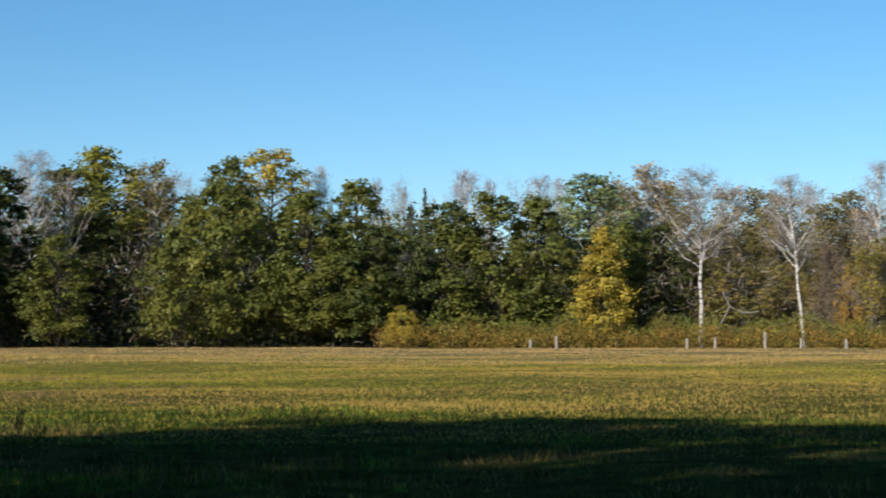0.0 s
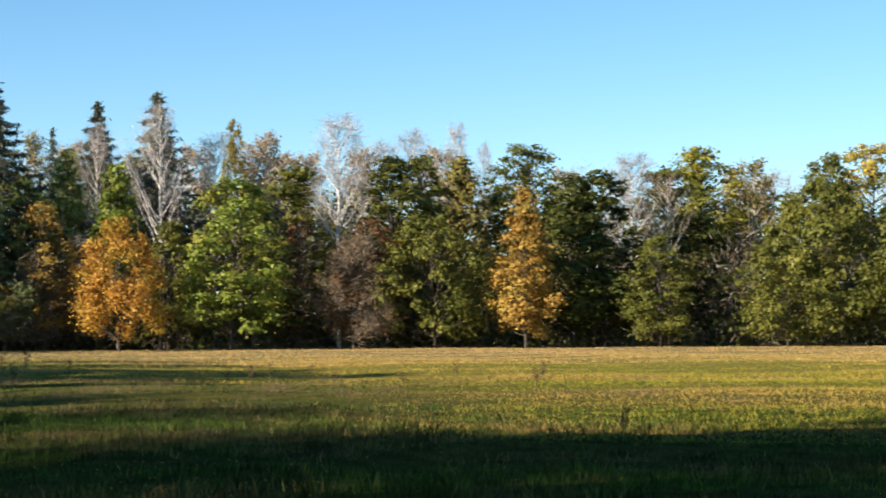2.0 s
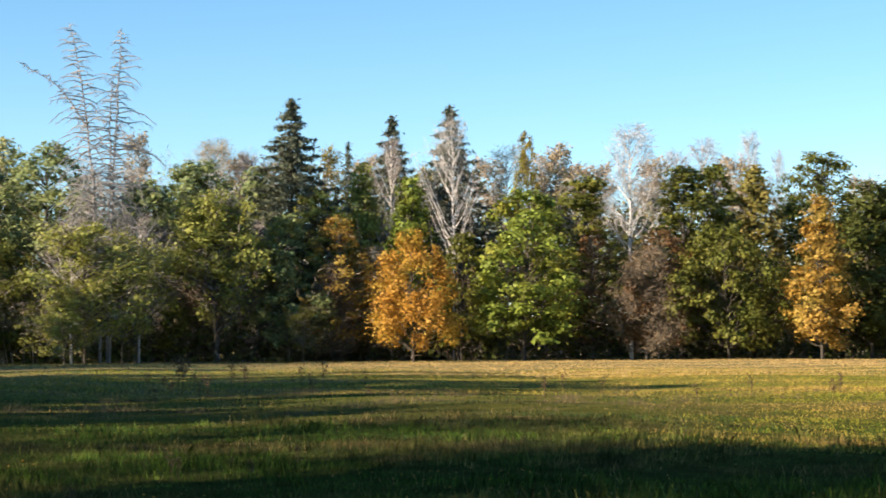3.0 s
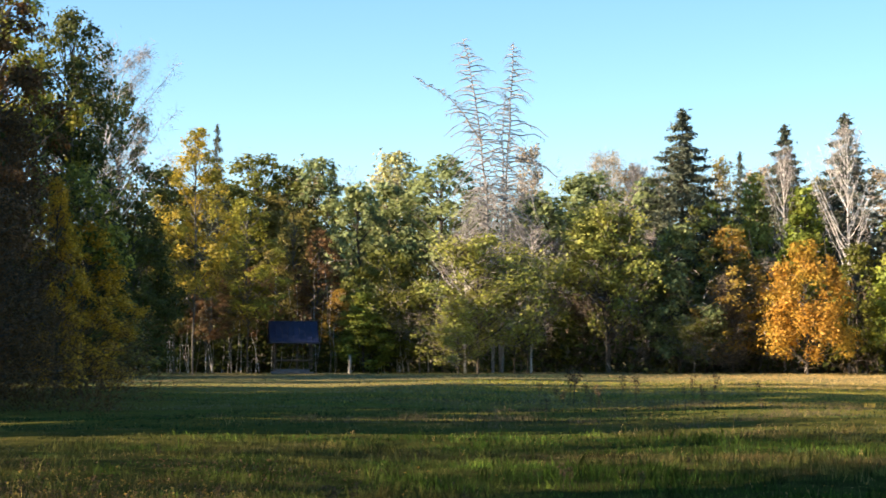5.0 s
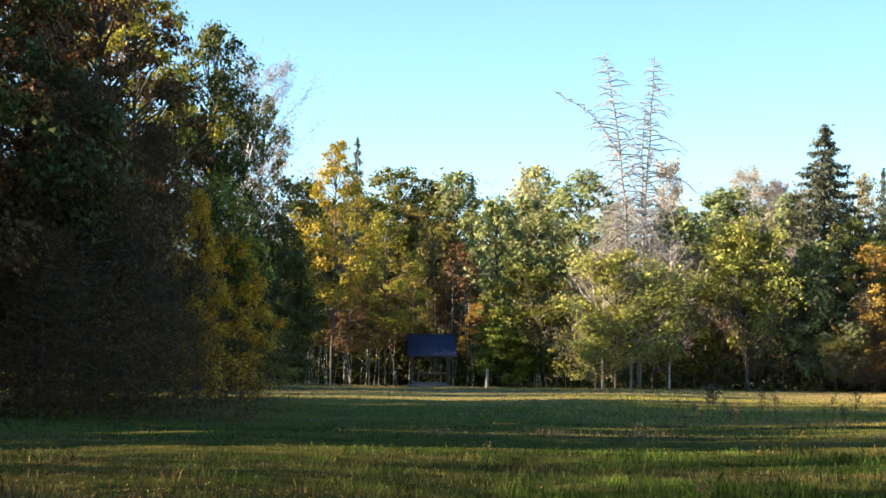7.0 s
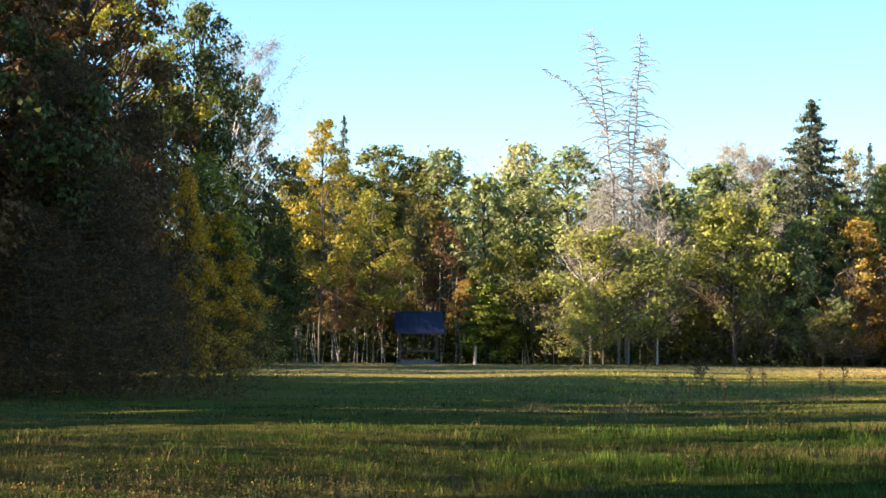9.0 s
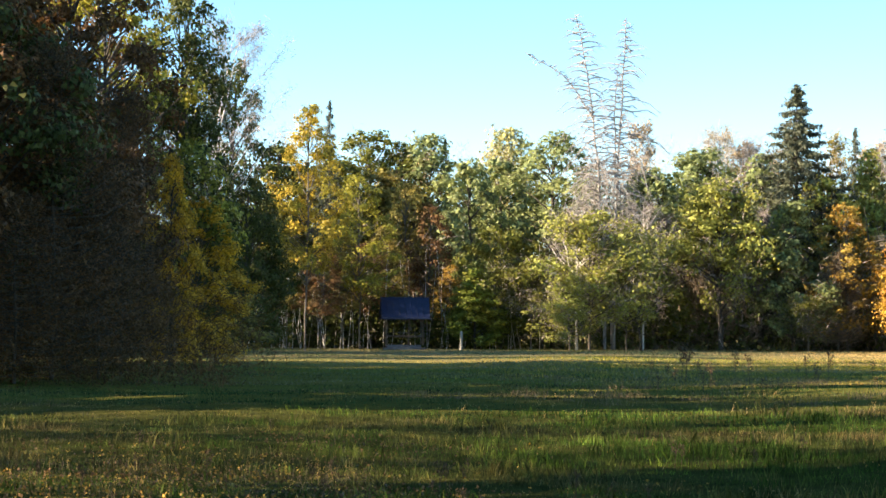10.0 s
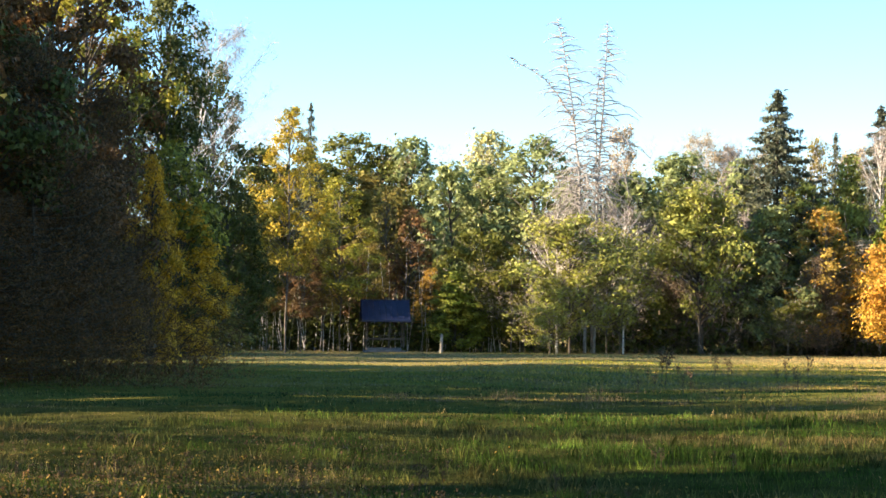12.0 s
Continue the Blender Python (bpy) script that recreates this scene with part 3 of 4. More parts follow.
leaf_tree("leafy_tall", "hazel", "thinly leaved olive hazel at the edge of the wood", "olive", -9.02, 156, 9.4, 5.6, 3, GREY_BARK)
leaf_tree("sparse_oak", "oak", "thinning olive oak at the edge of the wood", "olive", -9.89, 157, 7.6, 5.1, 69, GREY_BARK)
bare_birch("birch_bare", "grey_twig", -7.36, 152, 13.5, 5.7, 14)
bare_birch("birch_leafy", "tan", -8.24, 163, 12.9, 4.8, 98)
bare_birch("birch_leafy", "olive", -6.72, 164, 13.0, 5.9, 242)
bare_birch("birch_leafy", "tan", -5.84, 166, 15.1, 5.4, 357)
leaf_tree("oak_three", "oak", "dark green oak at the edge of the wood", "dark", -6.16, 157, 9.5, 6.7, 168)
leaf_tree("sparse_oak", "oak", "thinning olive oak at the edge of the wood", "olive", -7.43, 160, 7.8, 6.2, 106, GREY_BARK)
leaf_tree("oak_four", "oak", "green oak at the edge of the wood", "green", -5.27, 154, 9.5, 4.4, 308)
leaf_tree("dome", "oak", "grey-green oak at the edge of the wood", "grey", -4.20, 159, 13.9, 6.5, 237)
leaf_tree("oak_four", "oak", "bright yellow oak at the edge of the wood", "yellow", -4.55, 149, 9.1, 3.9, 162)
leaf_tree("oak_two", "oak", "green oak at the edge of the wood", "green", -2.77, 153, 11.7, 6.5, 256)
leaf_tree("oak_three", "oak", "green oak at the edge of the wood", "green", -1.36, 152, 11.8, 8.1, 305)
leaf_tree("oak_one", "oak", "dark green oak at the edge of the wood", "dark", -0.18, 152, 11.3, 6.4, 70)
bare_birch("birch_bare", "grey_twig", -0.67, 185, 16.0, 4.8, 277)
bare_birch("birch_bare", "grey_twig", -1.36, 185, 15.2, 2.4, 286)
bare_birch("birch_bare", "grey_twig", -2.77, 185, 15.5, 3.6, 202)
bare_birch("birch_bare", "grey_twig", -3.37, 183, 15.1, 3.0, 296)
bare_birch("birch_bare", "grey_twig", 1.93, 182, 15.0, 2.1, 217)
bare_birch("birch_bare", "grey_twig", 1.12, 182, 14.2, 1.8, 256)
leaf_tree("spruce_far", "spruce", "tall dark green spruce with drooping boughs", "needle", 0.52, 182, 14.3, 2.6, 15)
leaf_tree("spruce_far", "spruce", "tall dark green spruce with drooping boughs", "needle", 0.92, 165, 11.7, 4.5, 144)
leaf_tree("oak_two", "oak", "green oak at the edge of the wood", "green", 2.34, 153, 12.8, 7.6, 322)
leaf_tree("oak_one", "oak", "dark green oak at the edge of the wood", "dark", 1.93, 150, 9.4, 6.4, 215)
leaf_tree("maple", "maple", "bright yellow maple at the edge of the wood", "yellow", 1.17, 147, 3.2, 3.1, 264)
bare_birch("birch_bare", "grey_twig", 3.55, 175, 15.5, 2.8, 113)
leaf_tree("oak_three", "oak", "green oak at the edge of the wood", "green", 3.87, 152, 11.9, 7.5, 186)
leaf_tree("oak_one", "oak", "green oak at the edge of the wood", "green", 3.14, 150, 8.3, 5.8, 277)
leaf_tree("dome", "oak", "golden yellow oak at the edge of the wood", "yellow", 5.01, 170, 16.7, 6.6, 86)
leaf_tree("dome", "oak", "green oak at the edge of the wood", "green", 6.18, 163, 15.3, 4.9, 340)
leaf_tree("oak_one", "oak", "green oak at the edge of the wood", "green", 6.29, 152, 12.6, 10.2, 299)
leaf_tree("oak_three", "oak", "green oak at the edge of the wood", "green", 7.32, 149, 7.8, 7.4, 166)
bare_birch("birch_leafy", "olive", 8.21, 165, 15.2, 4.8, 65)
leaf_tree("dome", "oak", "yellow-green oak at the edge of the wood", "citrus", 9.64, 166, 16.5, 7.0, 285)
leaf_tree("oak_two", "oak", "dark green oak at the edge of the wood", "dark", 9.8, 160, 10.9, 5.0, 218)
bare_birch("birch_bare", "grey_twig", 11.69, 160, 15.3, 5.2, 177)
bare_birch("birch_wide", "twig", 10.67, 157, 13.4, 4.6, 249)
leaf_tree("oak_two", "oak", "dark green oak at the edge of the wood", "dark", 12.48, 154, 13.8, 6.0, 84)
leaf_tree("oak_one", "oak", "green oak at the edge of the wood", "green", 10.75, 164, 14.7, 6.4, 294)
leaf_tree("oak_four", "oak", "dark green oak at the edge of the wood", "dark", 13.36, 153, 13.2, 5.9, 77)
leaf_tree("oak_three", "oak", "green oak at the edge of the wood", "green", 10.9, 150, 8.4, 5.4, 180)
leaf_tree("oak_four", "oak", "copper orange oak at the edge of the wood", "copper", 14.73, 148, 12.0, 4.2, 24)
leaf_tree("dome", "oak", "green oak at the edge of the wood", "green", 14.63, 163, 16.4, 6.3, 272)
leaf_tree("oak_four", "oak", "olive oak at the edge of the wood", "olive", 16.61, 157, 15.0, 5.3, 141)
leaf_tree("oak_three", "oak", "green oak at the edge of the wood", "green", 17.31, 150, 10.3, 8.5, 264)
leaf_tree("oak_two", "oak", "green oak at the edge of the wood", "green", 17.77, 161, 15.7, 5.1, 264)
leaf_tree("oak_two", "oak", "green oak at the edge of the wood", "green", 18.66, 156, 15.2, 6.1, 321)
bare_birch("birch_bare", "grey_twig", 18.01, 184, 19.7, 4.8, 143)
bare_birch("birch_bare", "grey_twig", 18.74, 184, 18.7, 4.2, 330)
bare_birch("birch_bare", "pale_twig", 16.71, 184, 20.3, 3.0, 196)
bare_birch("birch_bare", "grey_twig", 15.91, 184, 18.5, 2.1, 136)
bare_birch("birch_bare", "pale_twig", 20.08, 153, 17.9, 5.0, 166)
leaf_tree("hornbeam", "hornbeam", "nearly bare brown twiggy hornbeam at the meadow's edge", "twig", 19.66, 149, 8.6, 7.3, 109, GREY_BARK)
leaf_tree("sparse_oak", "oak", "thinning rusty brown oak at the edge of the wood", "rust", 19.33, 151, 10.0, 6.4, 306, GREY_BARK)
leaf_tree("oak_one", "oak", "green oak at the edge of the wood", "green", 21.43, 157, 14.5, 6.7, 157)
leaf_tree("sparse_oak", "oak", "thinning rusty brown oak at the edge of the wood", "rust", 21.20, 155, 10.3, 4.5, 237, GREY_BARK)
leaf_tree("oak_one", "oak", "yellow-green oak at the edge of the wood", "lime", 23.14, 149, 12.9, 8.6, 283)
leaf_tree("aspen", "aspen", "slender golden aspen at the edge of the wood", "gold", 22.96, 165, 18.9, 3.0, 310, GREY_BARK)
bare_birch("birch_bare", "tan", 23.61, 168, 17.8, 4.9, 163)
bare_birch("birch_leafy", "tan", 22.07, 170, 18.3, 4.4, 148)
bare_birch("birch_wide", "pale_twig", 25.15, 156, 18.9, 6.3, 126)
leaf_tree("spruce", "spruce", "tall dark green spruce with drooping boughs", "needle", 25.22, 166, 21.1, 9.0, 255)
leaf_tree("spruce", "spruce", "tall dark green spruce with drooping boughs", "needle", 26.89, 168, 20.5, 7.6, 268)
bare_birch("birch_bare", "grey_twig", 26.93, 160, 17.8, 3.6, 90)
leaf_tree("maple", "maple", "bright orange maple at the edge of the wood", "orange", 26.30, 147, 9.8, 7.5, 269)
leaf_tree("sparse_oak", "oak", "thinning copper orange oak at the edge of the wood", "copper", 28.38, 154, 11.3, 6.0, 64, GREY_BARK)
leaf_tree("sparse_oak", "oak", "thinning tan oak at the edge of the wood", "tan", 27.51, 156, 9.1, 5.6, 283, GREY_BARK)
leaf_tree("oak_four", "oak", "yellow-green oak at the edge of the wood", "lime", 26.37, 158, 14.6, 5.0, 209)
leaf_tree("oak_two", "oak", "green oak at the edge of the wood", "green", 24.93, 154, 9.9, 4.9, 94)
leaf_tree("oak_four", "oak", "pale lime green oak at the edge of the wood", "pale_lime", 27.73, 161, 15.9, 4.0, 252)
bare_birch("birch_leafy", "olive", 28.69, 169, 18.0, 3.8, 346)
leaf_tree("spruce_far", "spruce", "tall dark green spruce with drooping boughs", "needle", 28.16, 174, 19.0, 4.7, 165)
leaf_tree("spruce", "spruce", "tall dark green spruce with drooping boughs", "needle", 29.77, 160, 21.0, 10.1, 316)
leaf_tree("oak_two", "oak", "grey-green oak at the edge of the wood", "grey", 29.89, 154, 11.4, 6.5, 354)
leaf_tree("leafy_tall", "hazel", "thinly leaved green hazel at the edge of the wood", "green", 29.46, 149, 4.0, 3.4, 82, GREY_BARK)
leaf_tree("oak_one", "oak", "pale yellow-green oak at the edge of the wood", "pale_lime", 29.10, 158, 13.7, 5.0, 284)
bare_birch("birch_bare", "tan", 31.94, 178, 19.3, 5.2, 4)
bare_birch("birch_bare", "grey_twig", 30.97, 178, 18.4, 3.5, 10)
leaf_tree("dome", "oak", "yellow-green oak at the edge of the wood", "pale_lime", 31.9, 153, 12.9, 6.4, 25)
leaf_tree("leafy_tall", "hazel", "thinly leaved lime green hazel at the edge of the wood", "pale_lime", 31.95, 152, 12.6, 7.5, 25)
leaf_tree("hornbeam", "hornbeam", "nearly bare grey-brown twiggy hornbeam at the meadow's edge", "grey_twig", 30.61, 157, 11.0, 4.6, 212, GREY_BARK)
leaf_tree("oak_two", "oak", "grey-green oak at the edge of the wood", "grey", 32.65, 166, 16.3, 5.3, 252)
leaf_tree("oak_four", "oak", "grey-green oak at the edge of the wood", "grey", 30.83, 164, 15.8, 5.2, 103)
leaf_tree("dome", "oak", "grey-green oak at the edge of the wood", "grey", 32.58, 165, 16.5, 6.4, 68)
bare_birch("birch_bare", "tan", 31.94, 180, 19.6, 4.7, 157)
bare_birch("birch_leafy", "tan", 34.11, 178, 20.1, 4.1, 91)
leaf_tree("oak_three", "oak", "grey-green oak at the edge of the wood", "grey", 33.94, 160, 14.4, 6.8, 131)
leaf_tree("oak_two", "oak", "green oak at the edge of the wood", "green", 33.78, 156, 9.7, 6.1, 337)
leaf_tree("leafy_tall", "hazel", "thinly leaved lime green hazel at the edge of the wood", "pale_lime", 35.63, 146, 9.8, 9.0, 303)
leaf_tree("leafy_wide", "hazel", "thinly leaved lime green hazel at the edge of the wood", "pale_lime", 36.19, 144, 5.4, 6.1, 14)
leaf_tree("leafy_tall", "hazel", "thinly leaved lime green hazel at the edge of the wood", "pale_lime", 34.58, 147, 7.6, 5.3, 89)
leaf_tree("dome", "oak", "grey-green oak at the edge of the wood", "grey", 36.69, 160, 17.2, 7.4, 330)
leaf_tree("dome", "oak", "pale yellow oak at the edge of the wood", "pale", 38.0, 184, 20.2, 6.0, 69)
leaf_tree("oak_two", "oak", "grey-green oak at the edge of the wood", "grey", 38.2, 165, 15.8, 6.4, 40)
leaf_tree("oak_two", "oak", "grey-green oak at the edge of the wood", "grey", 38.96, 157, 14.8, 7.2, 318)
leaf_tree("oak_three", "oak", "green oak at the edge of the wood", "green", 38.15, 150, 9.3, 7.4, 157)
leaf_tree("oak_four", "oak", "yellow-green oak at the edge of the wood", "lime", 38.9, 147, 6.0, 3.7, 290)
leaf_tree("dome", "oak", "grey-green oak at the edge of the wood", "grey", 40.26, 173, 18.5, 6.1, 75)
leaf_tree("spruce_far", "spruce", "tall dark green spruce with drooping boughs", "needle", 39.78, 175, 18.3, 3.6, 289)
leaf_tree("dome", "oak", "green oak at the edge of the wood", "green", 41.07, 173, 17.9, 5.5, 221)
leaf_tree("dome", "oak", "green oak at the edge of the wood", "green", 42.05, 174, 18.8, 6.8, 86)
leaf_tree("aspen", "aspen", "slender yellow aspen at the edge of the wood", "yellow", 43.76, 138, 17.1, 5.4, 82, GREY_BARK)
leaf_tree("spruce_far", "spruce", "tall dark green spruce with drooping boughs", "needle", 43.11, 155, 19.3, 3.5, 108)
leaf_tree("aspen_two", "aspen", "slender yellow-green aspen at the edge of the wood", "citrus", 42.20, 147, 12.9, 5.5, 22, GREY_BARK)
leaf_tree("sparse_oak", "oak", "thinning olive oak at the edge of the wood", "olive", 40.90, 156, 13.2, 4.1, 206, GREY_BARK)
leaf_tree("sparse_oak", "oak", "thinning rusty brown oak at the edge of the wood", "rust", 40.28, 155, 11.3, 4.5, 307, GREY_BARK)
leaf_tree("aspen", "aspen", "slender copper orange aspen at the edge of the wood", "copper", 39.67, 152, 6.4, 3.0, 115, GREY_BARK)
leaf_tree("aspen", "aspen", "slender olive aspen at the edge of the wood", "olive", 41.38, 154, 9.5, 3.5, 7, GREY_BARK)
leaf_tree("aspen", "aspen", "slender rusty brown aspen at the edge of the wood", "rust", 41.86, 152, 8.1, 4.0, 316, GREY_BARK)
leaf_tree("aspen", "aspen", "slender olive aspen at the edge of the wood", "olive", 42.68, 148, 8.7, 3.9, 307, GREY_BARK)
leaf_tree("aspen", "aspen", "slender rusty brown aspen at the edge of the wood", "rust", 43.32, 144, 7.7, 3.7, 137, GREY_BARK)
leaf_tree("aspen", "aspen", "slender olive aspen at the edge of the wood", "olive", 44.29, 146, 9.0, 3.8, 245, GREY_BARK)
leaf_tree("near_oak_two", "oak", "large dark green oak at the edge of the wood", "dark", 45.87, 132, 19.3, 7.5, 356)
leaf_tree("near_oak_two", "oak", "large dark green oak at the edge of the wood", "dark", 47.38, 130, 17.3, 8.8, 33)
leaf_tree("near_oak", "oak", "large dark green oak at the edge of the wood", "dark", 46.74, 92, 11.7, 3.9, 199)
leaf_tree("near_oak_two", "oak", "large dark green oak at the edge of the wood", "dark", 45.51, 130, 11.5, 6.0, 248)
bare_birch("birch_fine", "grey_twig", 47.57, 97, 16.9, 7.3, 338, 12)
leaf_tree("near_oak_two", "oak", "large amber yellow oak at the edge of the wood", "amber", 47.60, 74, 8.0, 2.4, 220)
leaf_tree("near_oak_two", "oak", "large amber yellow oak at the edge of the wood", "amber", 46.9, 77, 6.6, 4.2, 256)
leaf_tree("oak_four", "oak", "golden oak at the edge of the wood", "gold", 46.29, 92, 5.5, 3.6, 235)
leaf_tree("near_high", "oak", "large dark green oak at the edge of the wood", "dark", 47.57, 82, 15.5, 3.9, 43)
leaf_tree("near_oak", "oak", "large yellow-green oak at the edge of the wood", "citrus", 49.50, 78, 16.5, 7.9, 139)
leaf_tree("near_oak", "oak", "large dark brown-green oak at the edge of the wood", "umber", 50.46, 72, 16.5, 8.1, 80)
leaf_tree("thicket", "thorn", "twiggy dark brown-green thorn at the edge of the wood", "umber", 48.97, 70, 10.1, 5.5, 59)
leaf_tree("thicket", "thorn", "twiggy dark brown-green thorn at the edge of the wood", "umber", 50.88, 64, 10.9, 7.2, 337)
leaf_tree("near_oak", "oak", "large dark brown-green oak at the edge of the wood", "umber", 52.50, 68, 16.7, 8.1, 225)
leaf_tree("near_oak", "oak", "large dark brown-green oak at the edge of the wood", "umber", 54.34, 64, 14.5, 7.8, 78)
leaf_tree("thicket", "thorn", "twiggy dark brown-green thorn at the edge of the wood", "umber", 49.58, 66, 6.8, 5.6, 195)
leaf_tree("thicket", "thorn", "twiggy dark brown-green thorn at the edge of the wood", "umber", 51.91, 61, 5.9, 5.9, 313)
leaf_tree("near_oak_two", "oak", "large rusty brown oak at the edge of the wood", "rust", 50.37, 74, 8.2, 6.9, 17)
leaf_tree("near_oak_two", "oak", "large dark brown-green oak at the edge of the wood", "umber", 53.17, 72, 8.0, 6.7, 65)
leaf_tree("oak_one", "oak", "dark green oak at the edge of the wood", "dark", 44.64, 158, 16.3, 6.1, 266)
leaf_tree("oak_three", "oak", "olive oak at the edge of the wood", "olive", 43.82, 160, 14.7, 6.8, 256)
leaf_tree("oak_two", "oak", "green oak at the edge of the wood", "green", 42.85, 162, 15.4, 6.9, 16)
leaf_tree("oak_one", "oak", "olive oak at the edge of the wood", "olive", 41.72, 163, 14.6, 6.3, 180)
leaf_tree("oak_four", "oak", "olive oak at the edge of the wood", "olive", 40.58, 160, 13.0, 6.2, 307)
bare_birch("birch_leafy", "olive", -7.83, 162, 9.7, 6.8, 345)
leaf_tree("sparse_oak", "oak", "thinning olive oak at the edge of the wood", "olive", -8.62, 154, 6.2, 5.5, 103, GREY_BARK)
bare_birch("birch_leafy", "olive", -10.84, 163, 11.5, 5.8, 125)
bare_birch("birch_leafy", "tan", -11.93, 160, 10.8, 5.2, 224)
bare_birch("birch_leafy", "olive", -5.28, 167, 13.3, 4.3, 117)
leaf_tree("leafy_tall", "hazel", "thinly leaved golden hazel at the edge of the wood", "gold", -10.67, 155, 6.2, 4.5, 89, GREY_BARK)
leaf_tree("sparse_oak", "oak", "thinning olive oak at the edge of the wood", "olive", -8.07, 155, 7.1, 5.0, 224, GREY_BARK)
leaf_tree("hornbeam", "hornbeam", "nearly bare brown twiggy hornbeam at the meadow's edge", "twig", 32.26, 156, 9.2, 6.1, 136, GREY_BARK)
leaf_tree("hornbeam", "hornbeam", "nearly bare grey-brown twiggy hornbeam at the meadow's edge", "grey_twig", 33.35, 157, 10.5, 6.1, 180, GREY_BARK)
leaf_tree("hornbeam", "hornbeam", "nearly bare brown twiggy hornbeam at the meadow's edge", "twig", 28.63, 153, 7.7, 5.0, 56, GREY_BARK)
leaf_tree("oak_three", "oak", "grey-green oak at the edge of the wood", "grey", 33.58, 160, 14.2, 6.2, 292)

for az, dist, h, w, turn, colour in ((19.4, 178, 17.6, 5.5, 20, "tan"), (20.9, 180, 17.4, 5.0, 80, "tan"), (21.6, 176, 17.0, 5.5, 140, "tan"), (22.5, 180, 18.2, 5.0, 200, "tan"), (24.2, 178, 17.8, 5.5, 260, "tan"), (25.9, 180, 17.2, 5.0, 320, "olive"), (27.6, 178, 18.0, 5.0, 40, "tan"), (30.3, 182, 18.0, 5.0, 100, "tan"),
                                     (31.2, 180, 18.4, 5.5, 160, "tan"), (17.2, 182, 18.0, 5.0, 220, "tan"), (13.6, 178, 15.6, 5.0, 280, "tan"), (8.8, 176, 15.0, 5.0, 340, "tan"), (7.9, 178, 14.8, 4.5, 60, "olive"), (-4.9, 178, 14.6, 5.0, 120, "tan"), (-6.3, 172, 14.2, 5.5, 180, "tan"), (-9.6, 172, 12.8, 5.5, 240, "olive")):
    bare_birch("birch_leafy", colour, az, dist, h, w, turn)
bare_birch("birch_wide", "grey_twig", 36.0, 147.0, 10.5, 7.0, 40)
bare_birch("birch_wide", "grey_twig", 34.1, 149, 11.0, 6.0, 250)
leaf_tree("leafy_tall", "hazel", "thinly leaved green hazel at the edge of the wood", "green", 37.3, 147, 6.6, 6.0, 40, GREY_BARK)
leaf_tree("leafy_tall", "hazel", "thinly leaved olive hazel at the edge of the wood", "pale_lime", 34.2, 148, 8.4, 6.5, 200)

# ---- trees behind and beside the standpoint, whose shade falls on the meadow ----
for kind, x, y, h, w, turn in (("high_oak", -26.8, 3.4, 20, 7.5, 55), ("high_oak", -30.5, -2.5, 21, 7.5, 80), ("high_oak", -22, 0.6, 20, 7.5, 10), ("edge_oak", -18, -1.0, 19, 7, 150), ("edge_oak", -15, -3, 19, 9, 200), ("edge_oak", -24, -13, 20, 8, 10), ("edge_oak", -14, -12, 20, 9, 150), ("edge_oak", -8, -8, 20, 9, 200), ("edge_oak", -2, -12, 20, 10, 260), ("edge_oak", 6, -11, 20, 10, 300), ("edge_oak", 14, -10, 20, 11, 30),
                               ("edge_oak", -18, -23, 20, 9, 15), ("edge_oak", -9, -19, 20, 10, 110), ("edge_oak", 0, -22, 20, 11, 330), ("edge_oak", 10, -20, 20, 11, 240)):
    leaf_tree(kind, "oak", "large green oak beside the meadow, behind the standpoint", "green", math.degrees(math.atan2(-x, y)), math.hypot(x, y), h, w, turn, group="trees behind the standpoint")
for kind, x, y, h, w, turn in (("edge_oak", -54, 2, 21, 8, 15), ("edge_oak", -57, 5, 20, 9, 40), ("edge_oak", -56, 14, 18, 9, 90), ("edge_oak", -53, 23, 18, 9, 170), ("near_oak", -53, 31, 18, 9, 220), ("near_oak", -53, 38, 18, 9, 310), ("edge_oak", -64, 16, 19, 11, 20), ("edge_oak", -62, 27, 19, 11, 200), ("edge_oak", -62, 37, 19, 11, 70), ("edge_oak", -72, 44, 19, 12, 130), ("edge_oak", -80, 48, 19, 11, 190), ("edge_oak", -74, 30, 20, 12, 260), ("edge_oak", -68, 4, 20, 12, 330), ("edge_oak", -88, 40, 20, 12, 285), ("edge_oak", -104, 45, 28, 10, 15), ("edge_oak", -110, 51, 28, 10, 75), ("edge_oak", -116, 57, 28, 10, 135), ("edge_oak", -112, 69, 26, 9, 45), ("edge_oak", -118, 75, 24, 9, 285), ("edge_oak", -123, 81, 24, 9, 305), ("edge_oak", -129, 86, 24, 9, 255), ("edge_oak", -107, 61, 27, 9, 195), ("edge_oak", -120, 63, 24, 9, 95)):
    leaf_tree(kind, "oak", "large dark green oak on the shaded side of the meadow", "dark", math.degrees(math.atan2(-x, y)), math.hypot(x, y), h, w, turn, group="trees on the shaded side")
for kind, x, y, h, w, turn in (("near_oak", -66, 52, 18, 9, 40), ("near_oak", -72, 60, 19, 9, 140), ("near_oak_two", -60, 46, 14, 9, 250)):
    leaf_tree(kind, "oak", "large dark brown-green oak on the shaded side of the meadow", "umber", math.degrees(math.atan2(-x, y)), math.hypot(x, y), h, w, turn, group="trees on the shaded side")
for x, y, h, w, turn in ((-34, -14, 19, 9, 100), (-31, -20, 15, 7, 10)):
    leaf_tree("sparse_oak", "oak", "thinning green oak beside the meadow, behind the standpoint", "green", math.degrees(math.atan2(-x, y)), math.hypot(x, y), h, w, turn, group="trees behind the standpoint")
